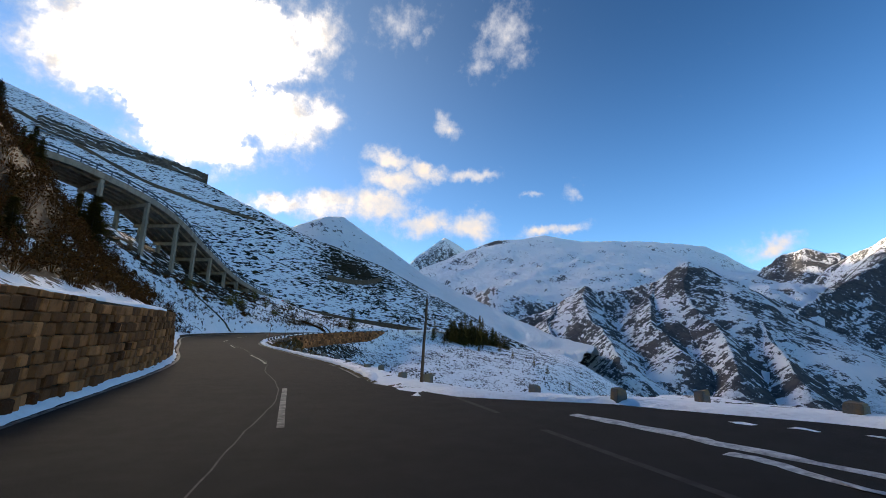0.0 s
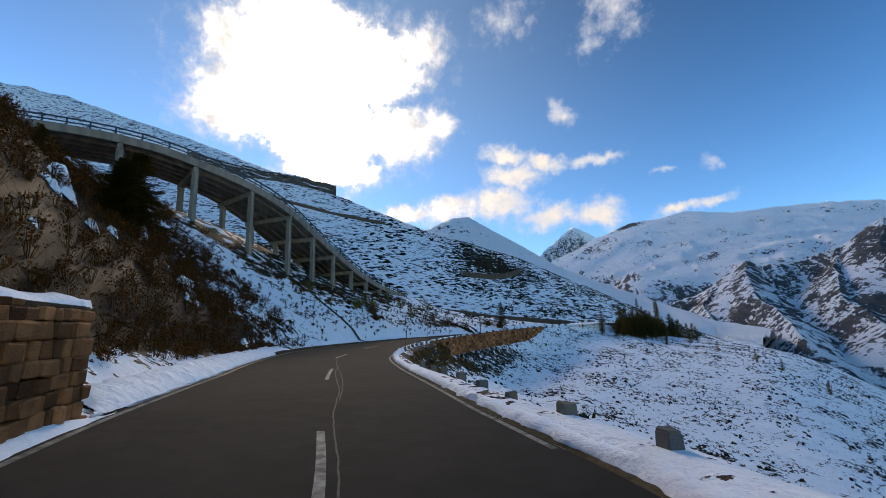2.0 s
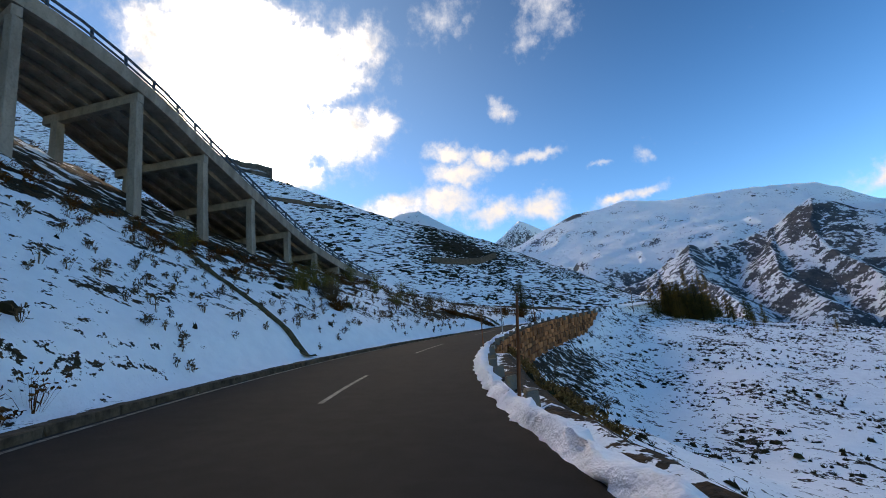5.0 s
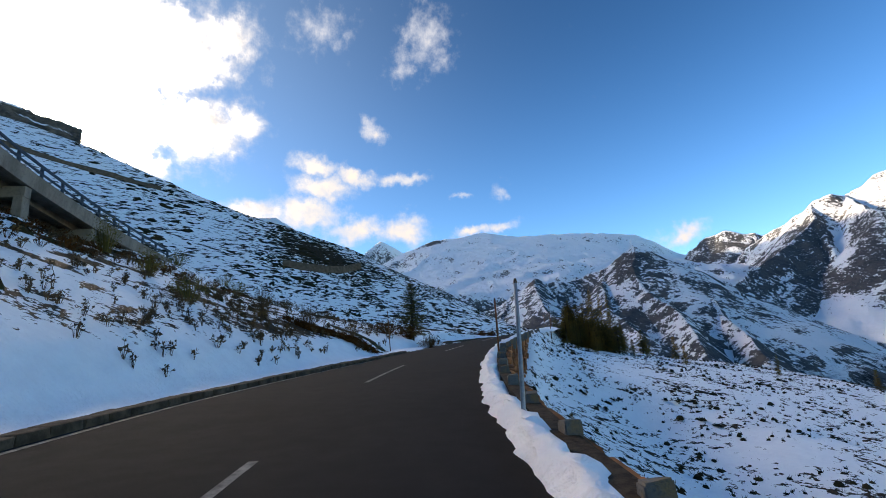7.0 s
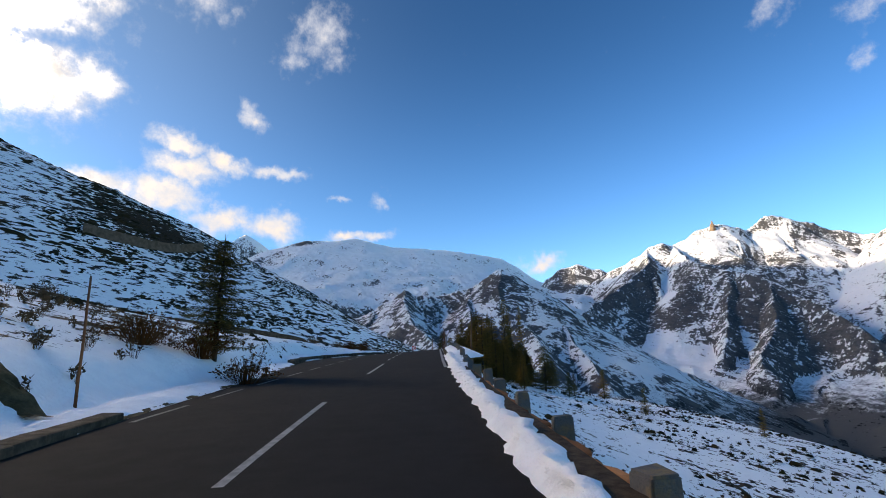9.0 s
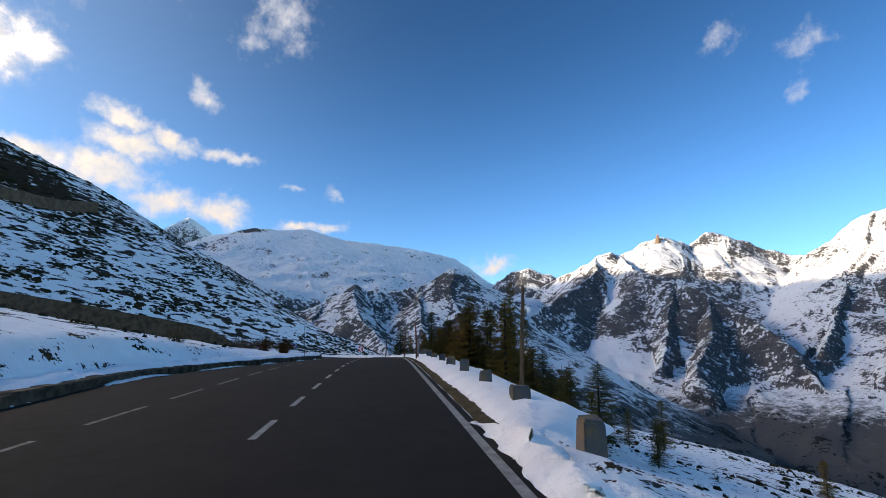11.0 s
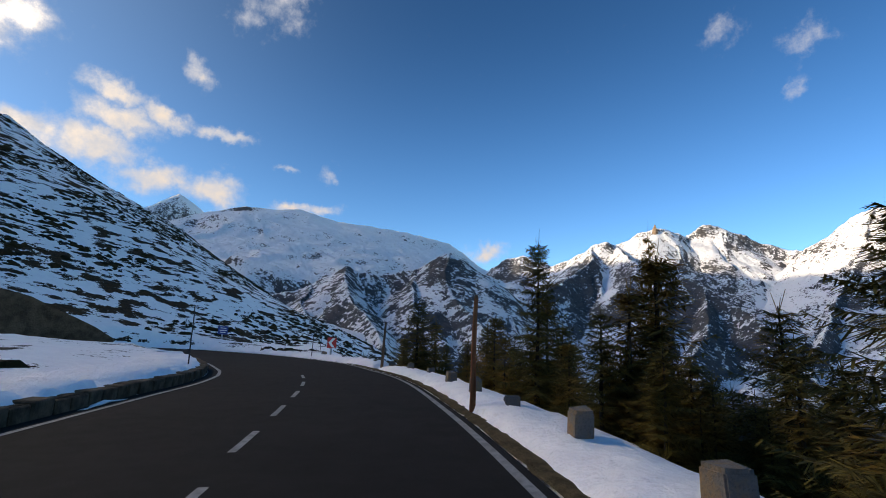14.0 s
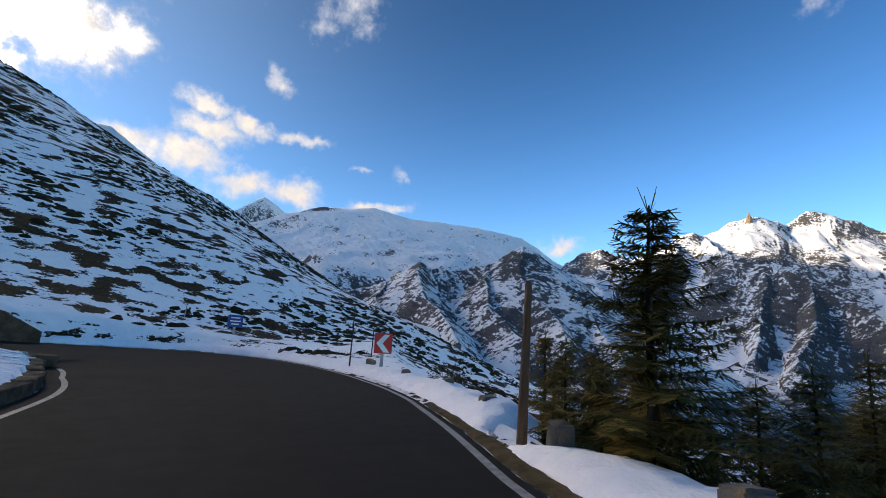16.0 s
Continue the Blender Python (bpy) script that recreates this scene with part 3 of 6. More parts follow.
def massif(name, ridges, az_span, reach, base, label, seed, cliffs, share, ends, steepness=0.95, rib=14.0, rough=10.0, cols=520, rows=190, tooth=5.0):
    """A mountain built from ridge lines of (azimuth, elevation, distance): faces fall from each ridge, cut by ribs and gullies that run
    down the fall line. base: rows of (distance, height) of the apron under the faces; ends: how far the apron sinks, by azimuth. cliffs: azimuth, elevation, half sizes, weight."""
    az = np.linspace(az_span[0], az_span[1], cols)
    dist = reach[0] + (reach[1] - reach[0]) * np.linspace(0, 1, rows) ** 1.15
    A, D = np.meshgrid(np.radians(az), dist, indexing="ij")
    x, y = (-10 + np.sin(A) * D).ravel(), (80 + np.cos(A) * D).ravel()
    near, span = reach[0], reach[1] - reach[0]
    apron = np.interp(D.ravel(), *zip(*base)) + 0.02 * span * wave(x * 7 / span, y * 7 / span, seed + 3) - np.interp(np.degrees(A.ravel()), *zip(*ends))
    wx, wy = x + 16 * wave(x * .014, y * .014, seed + 90) + 5 * wave(x * .05, y * .05, seed + 92), y + 16 * wave(x * .014, y * .014, seed + 91) + 5 * wave(x * .05, y * .05, seed + 93)
    top = np.full(len(x), -1e4)
    u, d, soft = np.zeros(len(x)), np.full(len(x), 1e4), None
    for k, line in enumerate(ridges):
        P = np.array(line, float)
        a, q = np.radians(P[:, 0]), P[:, 2]
        X, Y, Z = -10 + np.sin(a) * q, 80 + np.cos(a) * q, 8 + np.tan(np.radians(P[:, 1])) * q
        run = 0.0
        for m in range(len(P) - 1):
            ex, ey = X[m + 1] - X[m], Y[m + 1] - Y[m]
            L = math.hypot(ex, ey)
            t = np.clip(((wx - X[m]) * ex + (wy - Y[m]) * ey) / (L * L), 0, 1)
            dd = np.hypot(wx - X[m] - t * ex, wy - Y[m] - t * ey)
            s = run + t * L + 977 * k
            crest = Z[m] + t * (Z[m + 1] - Z[m]) + tooth * (1 - 2 * np.abs(np.sin(s * .031 + k) * np.sin(s * .0117)))
            h = crest - steepness * dd / (1 + dd / 1900)
            hit = h > top
            top, u, d = np.where(hit, h, top), np.where(hit, s, u), np.where(hit, dd, d)
            run += L
    fade = smooth(0, 90, d)
    bend = u + 22 * wave(x * .02, y * .02, seed + 7)
    coarse, fine = np.abs(wave(bend * .045, d * .004, seed + 11)), np.abs(wave(bend * .13, d * .012, seed + 12))
    z = top - fade * (rib * coarse + .5 * rib * fine)
    z = z + (ridge_noise(wx * .012, wy * .012, seed, 6) - .62) * rough * (.15 + .85 * fade)
    face = z > apron
    z = np.logaddexp(z / 9, apron / 9) * 9
    z = z + (ridge_noise(wx * .03, wy * .03, seed + 5, 4) - .6) * rough * .22 * (.3 + .7 * fade)
    ob = mesh_object(name, np.stack([x, y, z], 1), [f[::-1] for f in grid_faces(cols, rows)], M_FACE, smooth_shade=True)
    nrm = np.empty(len(x) * 3, np.float32)
    ob.data.vertices.foreach_get("normal", nrm)
    nrm = nrm.reshape(-1, 3)
    hair = np.abs(wave(bend * .33, d * .02, seed + 13))
    score = (1 - np.abs(nrm[:, 2])) + .30 * (.4 - hair) - .25 * nrm[:, 1] + .16 * (.5 - coarse) + .20 * (.5 - fine) + .10 * wave(x * .012, y * .012, seed + 60)
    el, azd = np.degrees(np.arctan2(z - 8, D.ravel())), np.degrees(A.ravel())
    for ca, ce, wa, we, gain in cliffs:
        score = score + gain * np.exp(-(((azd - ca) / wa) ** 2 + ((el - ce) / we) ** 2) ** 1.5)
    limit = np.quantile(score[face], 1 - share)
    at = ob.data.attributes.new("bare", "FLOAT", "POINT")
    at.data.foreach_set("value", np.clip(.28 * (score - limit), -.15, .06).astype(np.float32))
    return tagged(ob, label, "mountain", kind="structure")


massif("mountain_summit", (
    ((33, 8.0, 2800), (34.9, 9.3, 2800), (36.5, 10.5, 2800), (38.6, 11.0, 2800), (41.9, 10.0, 2800), (45, 10.2, 2750)),
    ((40.5, 9.0, 2600), (42.5, 10.2, 2550), (44.4, 11.0, 2500), (46.4, 12.2, 2450), (47.7, 12.5, 2450), (48.7, 12.2, 2470), (51.1, 13.5, 2500), (52.6, 13.9, 2500), (53.9, 13.6, 2540), (55.6, 12.9, 2600), (57.6, 14.1, 2650), (59.6, 13.4, 2680),
     (62, 12.1, 2700), (64.5, 10.9, 2700), (66.4, 10.8, 2650), (68, 12.3, 2550), (69.4, 13.6, 2480), (71, 14.2, 2440), (74, 14.0, 2400), (80, 13, 2400), (92, 11, 2400)),
    ((46.4, 12.2, 2450), (46.2, 10.6, 2280), (44.8, 9.4, 2160), (42, 7.8, 2010), (39.5, 6.2, 1860), (36, 3.5, 1700)),
    ((46.3, 11.0, 2320), (47.0, 7.4, 2080), (46.9, 4.6, 1900)),
    ((48.7, 12.2, 2470), (49.8, 11.0, 2250), (50.7, 10.1, 2100), (53, 9.3, 2020), (55.2, 8.5, 1950), (58.4, 6.7, 1850), (60.5, 5.0, 1760), (63.4, 1.8, 1600), (66, -2, 1450)),
    ((50.2, 10.3, 2150), (49.2, 6.5, 1960), (47.9, 3.4, 1850)),
    ((53.5, 9.0, 2010), (52.8, 5.0, 1800), (51.8, 1.0, 1600)),
    ((57, 7.6, 1900), (56.5, 3.5, 1680), (55.5, -.5, 1480)),
    ((71, 14.2, 2440), (69.4, 10.5, 2230), (67.5, 6.5, 1950), (65.5, 2.5, 1650)),
    ((74, 14.0, 2400), (73, 9, 2100), (71, 4, 1750), (69, 0, 1500)),
    ((80, 13, 2400), (79, 7, 2000), (77, 2, 1650))),
    (29, 93), (1050, 3200), ((1050, -190), (1350, -120), (1700, 10), (2200, 170), (2600, 220), (3200, 150)), "high snowy summit with dark cliffs, its top in warm sunlight", 33,
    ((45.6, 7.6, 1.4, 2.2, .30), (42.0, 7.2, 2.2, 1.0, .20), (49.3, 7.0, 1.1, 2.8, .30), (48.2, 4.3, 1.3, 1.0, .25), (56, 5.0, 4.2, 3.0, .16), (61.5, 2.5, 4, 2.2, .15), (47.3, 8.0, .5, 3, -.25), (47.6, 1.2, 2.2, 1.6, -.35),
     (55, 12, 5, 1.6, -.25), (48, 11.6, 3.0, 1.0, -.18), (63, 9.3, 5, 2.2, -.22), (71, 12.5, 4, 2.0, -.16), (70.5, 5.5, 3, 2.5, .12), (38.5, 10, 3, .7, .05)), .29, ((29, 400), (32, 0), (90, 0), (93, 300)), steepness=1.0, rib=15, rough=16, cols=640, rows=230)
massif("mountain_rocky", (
    ((6, 2.5, 1250), (9.9, 4.6, 1250), (12.9, 5.8, 1250), (16, 7.5, 1250), (17.9, 8.6, 1250), (19.8, 8.0, 1250), (22.6, 8.2, 1250), (25.8, 8.9, 1250), (28, 10.1, 1250), (29.8, 10.9, 1250), (31.3, 10.0, 1250), (33, 8.8, 1240), (36, 6.7, 1220),
     (41.5, 2.9, 1170), (45.8, -.7, 1100), (49.5, -3.4, 1040), (55, -7, 950)),
    ((17.9, 8.6, 1250), (17.7, 7.5, 1150), (19.0, 5.5, 1040), (20.6, 3.4, 930), (22.5, .5, 800)),
    ((25.8, 8.9, 1250), (24.9, 7.0, 1130), (26.2, 4.2, 1000), (28.3, 1.0, 860)),
    ((29.8, 10.9, 1250), (29.0, 9.0, 1175), (30.2, 6.0, 1060), (32.2, 2.6, 930), (34, -1, 800)),
    ((33, 8.8, 1240), (35, 4.8, 1070), (37.6, 1.0, 920), (39.5, -2.5, 790)),
    ((14, 6.3, 1250), (13.6, 4.2, 1080), (15, 1.5, 900))),
    (4, 60), (560, 1650), ((560, -170), (760, -110), (1000, -10), (1250, 60), (1650, 60)), "snow-streaked dark rock mountain across the valley", 47,
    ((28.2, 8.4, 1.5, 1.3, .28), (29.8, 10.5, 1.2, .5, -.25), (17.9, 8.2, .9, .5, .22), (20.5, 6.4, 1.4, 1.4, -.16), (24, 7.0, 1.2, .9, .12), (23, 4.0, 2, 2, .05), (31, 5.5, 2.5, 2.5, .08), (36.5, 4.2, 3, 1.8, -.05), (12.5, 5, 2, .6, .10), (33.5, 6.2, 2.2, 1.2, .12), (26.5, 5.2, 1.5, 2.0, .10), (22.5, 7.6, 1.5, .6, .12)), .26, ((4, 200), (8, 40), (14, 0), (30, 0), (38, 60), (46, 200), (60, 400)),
    steepness=.80, rib=8.0, rough=11, cols=560, rows=200, tooth=2.5)
mountain("mountain_dome", ((-34, 10, 850), (-27, 12.5, 850), (-22, 13.6, 850), (-18, 15.6, 850), (-14.5, 17.0, 850), (-12.5, 17.2, 850), (-10, 15.6, 850), (-6, 13.2, 850), (-2, 10.4, 850), (4, 7.5, 880), (12, 4, 900), (20, 0, 920)),
         .45, 150, "rounded snow dome above the pass road", 61, .35, lambda a, v: .05 + .5 * np.exp(-((a + 12) / 5) ** 2 - ((v - .62) / .06) ** 2), floor=0.0, cols=260, rows=100)


def sun_block_ridge():
    """An unseen high range added in the west to keep the sun off the pass."""
    ys = np.linspace(-2500, 5600, 160)
    V = []
    for k, y in enumerate(ys):
        # crest height is set so that direct sun reaches only the far summit
        top = 1235 + 300 * float(smooth(2950, 3300, y)) + 20 * math.sin(y * .0031) + 14 * math.sin(y * .0093 + 1) + 8 * math.sin(y * .027)
        for dx, f in ((900, -.15), (450, .45), (0, 1.0), (-500, .5), (-1200, -.15)):
            V.append((-2950 + dx + 40 * math.sin(y * .011 + dx), y, top * f))
    return tagged(mesh_object("mountain_west", V, [f[::-1] for f in grid_faces(len(ys), 5)], M_FACE, smooth_shade=True), "unseen snowy range added in the west to block the low sun", "mountain", kind="structure")


sun_block_ridge()

# ---- placing along the road ----
TAN, RIGHT = frames(LOWER)


def spot(s, lat, lift=0.0):
    """A place beside the road: metres along, metres to the right of its centre, metres above its plane."""
    x, y = np.interp(s, ARC, LOWER[:, 0]), np.interp(s, ARC, LOWER[:, 1])
    i = int(np.clip(np.searchsorted(ARC, s), 0, len(ARC) - 1))
    z = np.interp(s, ARC, LOWER[:, 2]) + LOWER[i, 3] * lat
    return Vector((x + RIGHT[i, 0] * lat, y + RIGHT[i, 1] * lat, z + lift))


def heading(s):
    i = int(np.clip(np.searchsorted(ARC, s), 0, len(ARC) - 1))
    return math.degrees(math.atan2(TAN[i, 1], TAN[i, 0]))


def pitch(s):
    """Turn about y that lays a block along the road's gradient."""
    return -math.degrees(math.atan2(float(np.interp(s + 1, ARC, LOWER[:, 2]) - np.interp(s - 1, ARC, LOWER[:, 2])), 2.0))


def index(s):
    return int(np.clip(np.searchsorted(ARC, s), 0, len(ARC) - 1))


def wide_right(s):
    return float(np.interp(s, ARC, WIDE_R))


def wide_left(s):
    return float(np.interp(s, ARC, WIDE_L))


def ribbon(name, s0, s1, lats, lifts, mat, step=0.5, label="", parent=None, rough=0.0, kind="", category="", follow=0, seed=0, taper=0.0, shift=None):
    """A sheet along the road from s0 to s1. follow 1: offsets count from the right edge; -1: from the left edge. rough: lumpiness."""
    V, n = [], max(2, int((s1 - s0) / step))
    for i in range(n + 1):
        s = s0 + (s1 - s0) * i / n
        off = wide_right(s) if follow > 0 else (-wide_left(s) if follow < 0 else 0)
        off += float(np.interp(s, *shift)) if shift else 0
        thin = float(smooth(0, taper, min(s - s0, s1 - s)) * .97 + .03) if taper else 1.0
        big = 0.5 + 0.5 * math.sin(s * 1.3 + seed) * math.sin(s * 0.47 + 2 * seed)
        for j, (la, li) in enumerate(zip(lats, lifts)):
            inner = 0 < j < len(lats) - 1
            li = li * thin if li > 0 else li
            push = noise.noise(Vector((s * 1.6, j * .8, seed * 3.1))) + .6 * noise.noise(Vector((s * 4.3, j * 1.1, seed * 3.1)))
            lump = noise.noise(Vector((s * 2.3, j * .9, seed * 5.7))) + .8 * noise.noise(Vector((s * 6.1, j * 1.3, seed * 5.7)))
            p = spot(s, lats[0 if follow >= 0 else -1] * (1 - thin) * (taper > 0) + la * (thin if taper else 1) + off + rough * push * (.55 if j else .35), li * (1 + (rough * (1.0 * big + 1.5 * lump) if inner else 0)))
            V.append(p)
    ob = mesh_object(name, V, [f[::-1] for f in grid_faces(n + 1, len(lats))], mat, parent, label, True)
    if category:
        tagged(ob, label, category, kind=kind)
    return ob


# the carriageway, with its wider stretches, and the lay-by
def carriageway():
    V, cols = [], 9
    for i in range(len(LOWER)):
        a, b = -HALF - WIDE_L[i], HALF + WIDE_R[i]
        b += np.interp(ARC[i], (36, 44, 49.6, 50.7, 51.8, 54, 55.1, 56.2, 60), (6.3, 6.2, 5.9, 5.65, 5.0, 3.9, 2.6, 1.4, 0))
        for c in range(cols):
            la = a + (b - a) * c / (cols - 1)
            V.append((LOWER[i, 0] + RIGHT[i, 0] * la, LOWER[i, 1] + RIGHT[i, 1] * la, LOWER[i, 2] + LOWER[i, 3] * la))
    return mesh_object("road", V, [f[::-1] for f in grid_faces(len(LOWER), cols)], M_ASPHALT, smooth_shade=True)


M_SEAL = material("crack_seal", mat_simple((0.045, 0.044, 0.042), (0.085, 0.083, 0.08), 6.0, 0.8, 0.002))
M_FAINT = material("faint_paint", mat_simple((0.022, 0.021, 0.020), (0.040, 0.038, 0.036), 5.0, 0.8, 0.002))
M_WORN = material("worn_paint", mat_simple((0.075, 0.073, 0.068), (0.24, 0.235, 0.22), 5.0, 0.75, 0.002))
road = tagged(carriageway(), "dark grey asphalt mountain road, damp and worn", "road", kind="structure")
for s0, s1, lat in ((53.5, 59.1, 1.8), (68.5, 74.6, 1.2), (83.0, 88.2, 1.1), (97.5, 103, .5), (112.2, 117.3, -.1), (125.5, 131.2, -.15), (139.0, 144.5, -.25), (153.3, 159.4, -.1), (167, 173.6, 0)):
    ribbon("lane_mark", s0, s1, (lat - .06, lat + .06), (.005, .005), M_PAINT if s0 > 150 else M_WORN, parent=road, label="worn white centre dash")
s = 177.5
while s < 229:
    ribbon("lane_mark", s, s + 1.6, (-.2 if s < 212 else -.36, -.08 if s < 212 else -.24), (.005, .005), M_PAINT, parent=road, label="short white centre dash")
    s += 3.25
ribbon("edge_line", 46, 150, (-HALF + .12, -HALF + .24), (.005, .005), M_WORN, parent=road, label="faded white edge line", follow=-1)
for i in range(13):
    ribbon("edge_line", 158 + i * 3.6, 160.3 + i * 3.6, (-HALF - .40, -HALF - .28), (.005, .005), M_WORN, parent=road, label="faded white edge line")
ribbon("edge_line", 205, 248, (-HALF + .40, -HALF + .54), (.005, .005), M_PAINT, parent=road, label="white edge line round the bend", follow=-1)
ribbon("edge_line", 44, 59, (5.5, 5.62), (.005, .005), M_FAINT, parent=road, label="faint worn edge line across the lay-by mouth")
ribbon("edge_line", 168, 262, (HALF - .26, HALF - .13), (.005, .005), M_PAINT, parent=road, label="white edge line", follow=1)
ribbon("edge_line", 62, 106, (HALF - .16, HALF - .05), (.005, .005), M_WORN, parent=road, label="worn thin edge line", follow=1)




def crack(points, width=.013):
    V = []
    for s, lat in points:
        V += [spot(s, lat - width, .006), spot(s, lat + width, .006)]
    return V, [f[::-1] for f in grid_faces(len(points), 2)]


for k, pts in enumerate((((47, .6), (50.4, 1.0), (53.4, 1.3), (57, 1.65), (60.9, 1.5), (65, 1.1), (70, 1.35), (74.6, 1.4), (80, 1.5), (86, 1.3), (92, 1.25)), ((78, 1.55), (82, 1.6), (86, 1.5), (90, 1.2), (95, .8)))):
    sp = spline([(a, b, 0, 0) for a, b in pts], 0.4)
    V, F = crack([(p[0], p[1] + random.uniform(-.02, .02)) for p in sp])
    mesh_object("sealed_crack", V, F, M_SEAL, road, "pale line of sealed crack")

M_SLUSH = material("slush", mat_simple((0.22, 0.23, 0.25), (0.52, 0.53, 0.55), 7.0, 0.6, 0.02))
# lay-by slush and its edge
ribbon("snow_strip", 38, 53, (-.12, -.05, .05, .12), (.004, .022, .02, .004), M_SLUSH, step=.3, label="thin strip of slush on the lay-by asphalt", rough=.22, category="snow", kind="stuff", seed=4, shift=((38, 45, 48.6, 49.6, 51.8, 53), (8.6, 7.9, 7.45, 7.25, 6.95, 6.75)))
ribbon("snow_strip", 44, 49.8, (-.08, -.03, .04, .10), (.004, .018, .016, .004), M_SLUSH, step=.3, label="second strip of slush on the lay-by asphalt", rough=.25, category="snow", kind="stuff", seed=5, shift=((44, 48, 49.8), (7.0, 6.9, 6.85)))
for k, (s0, s1) in enumerate(((40, 49.6), (49.4, 53.8), (53.6, 56.4), (56.2, 60.4))):
    rows_s, rows_l = (40, 44, 49.6, 50.7, 51.8, 54, 55.1, 56.2, 60.5), (10.6, 10.5, 10.2, 9.95, 9.3, 8.2, 6.9, 5.7, 4.4)
    ribbon("snow_bank", s0, s1, (-.08, .1, .45, .9, 1.6), (.0, .07, .12, .08, -.12), M_SNOW, step=.28, label="low bank of snow round the lay-by", rough=.2, category="snow bank", kind="stuff", seed=40 + k, shift=(rows_s, rows_l))
for a, b, off, w, sd in ((188, 194, .25, .5, 21), (196, 201.5, .1, .45, 22), (203, 206, .2, .3, 23), (210, 213, .15, .35, 24), (218, 220, .2, .3, 25)):
    ribbon("snow_strip", a, b, (-HALF + off - w, -HALF + off - w * .6, -HALF + off - w * .2, -HALF + off), (.02, .07, .05, .004), M_SNOW, step=.3, label="ragged patch of slush at the foot of the kerb", rough=.3, category="snow", kind="stuff", follow=-1, seed=sd, taper=1.2)
for a, b, lat, w, sd in ((49.2, 49.9, 9.3, .25, 26), (50.2, 50.8, 9.0, .2, 27), (51.0, 51.5, 8.6, .2, 29), (48.2, 48.8, 9.5, .22, 30)):
    ribbon("snow_strip", a, b, (lat, lat + w * .3, lat + w * .7, lat + w), (.004, .06, .05, .004), M_SNOW, step=.25, label="lump of slush on the lay-by asphalt", rough=.4, category="snow", kind="stuff", seed=sd, taper=.8)
# banks of cleared snow
for name, s0, s1, lats, lifts, follow, seed in (
        ("right", 60, 104, (HALF + .08, HALF + .14, HALF + .28, HALF + .44, HALF + .62), (.0, .10, .14, .10, -.08), 1, 1),
        ("right", 102, 178, (HALF - .08, HALF + .02, HALF + .10, HALF + .20, HALF + .30, HALF + .42), (.0, .11, .18, .19, .15, .02), 1, 2),
        ("right", 176, 232, (HALF + .28, HALF + .42, HALF + .8, HALF + 1.5, HALF + 2.4), (.02, .13, .2, .14, -.2), 1, 3),
        ("right", 232, 259, (HALF + .25, HALF + .5, HALF + .9, HALF + 1.4, HALF + 2.0), (.02, .2, .3, .25, -.1), 1, 8),
        ("left", 46, 77, (-HALF + .06, -HALF - .03, -HALF - .14, -HALF - .3), (.0, .07, .13, .14), -1, 6),
        ("left", 76.5, 106, (-HALF - .1, -HALF - .25, -HALF - .6, -HALF - 1.0, -HALF - 1.5), (.0, .12, .24, .32, .3), -1, 7),
        ("left", 156, 184, (-HALF - .05, -HALF - .3, -HALF - .9, -HALF - 1.8), (.0, .1, .2, .1), -1, 9),
        ("left", 183, 254, (-HALF - .4, -HALF - .55, -HALF - 1.2, -HALF - 2.6, -HALF - 4.0), (.3, .40, .46, .5, .1), -1, 10)):
    if name == "left":
        lats, lifts = lats[::-1], lifts[::-1]
    ribbon("snow_bank", s0, s1, lats, lifts, M_SNOW, step=.17, label="lumpy bank of cleared snow along the road edge", rough=(.10 if s1 == 77 else .34 if s0 in (102, 176, 232) else .24), category="snow bank", kind="stuff", follow=follow, seed=seed, taper=2.0, shift=((102, 118, 136, 148, 158, 178), (.1, -.18, -.22, -.16, .0, .06)) if s0 == 102 else None)
M_TURF = material("dead_turf", mat_simple((0.05, 0.04, 0.02), (0.11, 0.085, 0.045), 4.0, 0.95, 0.05))
ribbon("verge", 176, 236, (HALF + .02, HALF + .15, HALF + .36), (.0, .04, .02), M_TURF, step=.4, label="strip of dead brown turf beside the asphalt", rough=.2, category="verge", kind="structure", follow=1, seed=11)
ribbon("verge", 157, 186, (-HALF - .6, -HALF - .4, -HALF - .2, -HALF - .02), (.06, .06, .04, .004), M_TURF, step=.4, label="strip of dark earth and dead turf beside the asphalt", rough=.25, category="verge", kind="structure", follow=-1, seed=13)
ribbon("verge", 60, 104, (HALF + .0, HALF + .08, HALF + .2), (.0, .03, .03), M_TURF, step=.4, label="thin strip of dirt beside the asphalt", rough=.1, category="verge", kind="structure", follow=1, seed=12)


# ---- stones ----
def rough_block(seed, taper=0.1, cuts=1, bevel=.05, jitter=.04):
    """A hewn block one unit wide, deep and high, standing on its base."""
    rng = random.Random(seed)
    bm = bmesh.new()
    bmesh.ops.create_cube(bm, size=1.0)
    for v in bm.verts:
        v.co.z += .5
        k = 1 - taper * v.co.z
        v.co.x *= k
        v.co.y *= k
        v.co += Vector([rng.uniform(-jitter, jitter) for _ in range(3)])
    bmesh.ops.bevel(bm, geom=list(bm.edges), offset=bevel, segments=cuts, affect="EDGES")
    return bm


def as_mesh(bm, name, mat, smooth_shade=False):
    me = bpy.data.meshes.new(name)
    bm.normal_update()
    bm.to_mesh(me)
    bm.free()
    me.materials.append(mat)
    if smooth_shade:
        me.polygons.foreach_set("use_smooth", [True] * len(me.polygons))
    return me


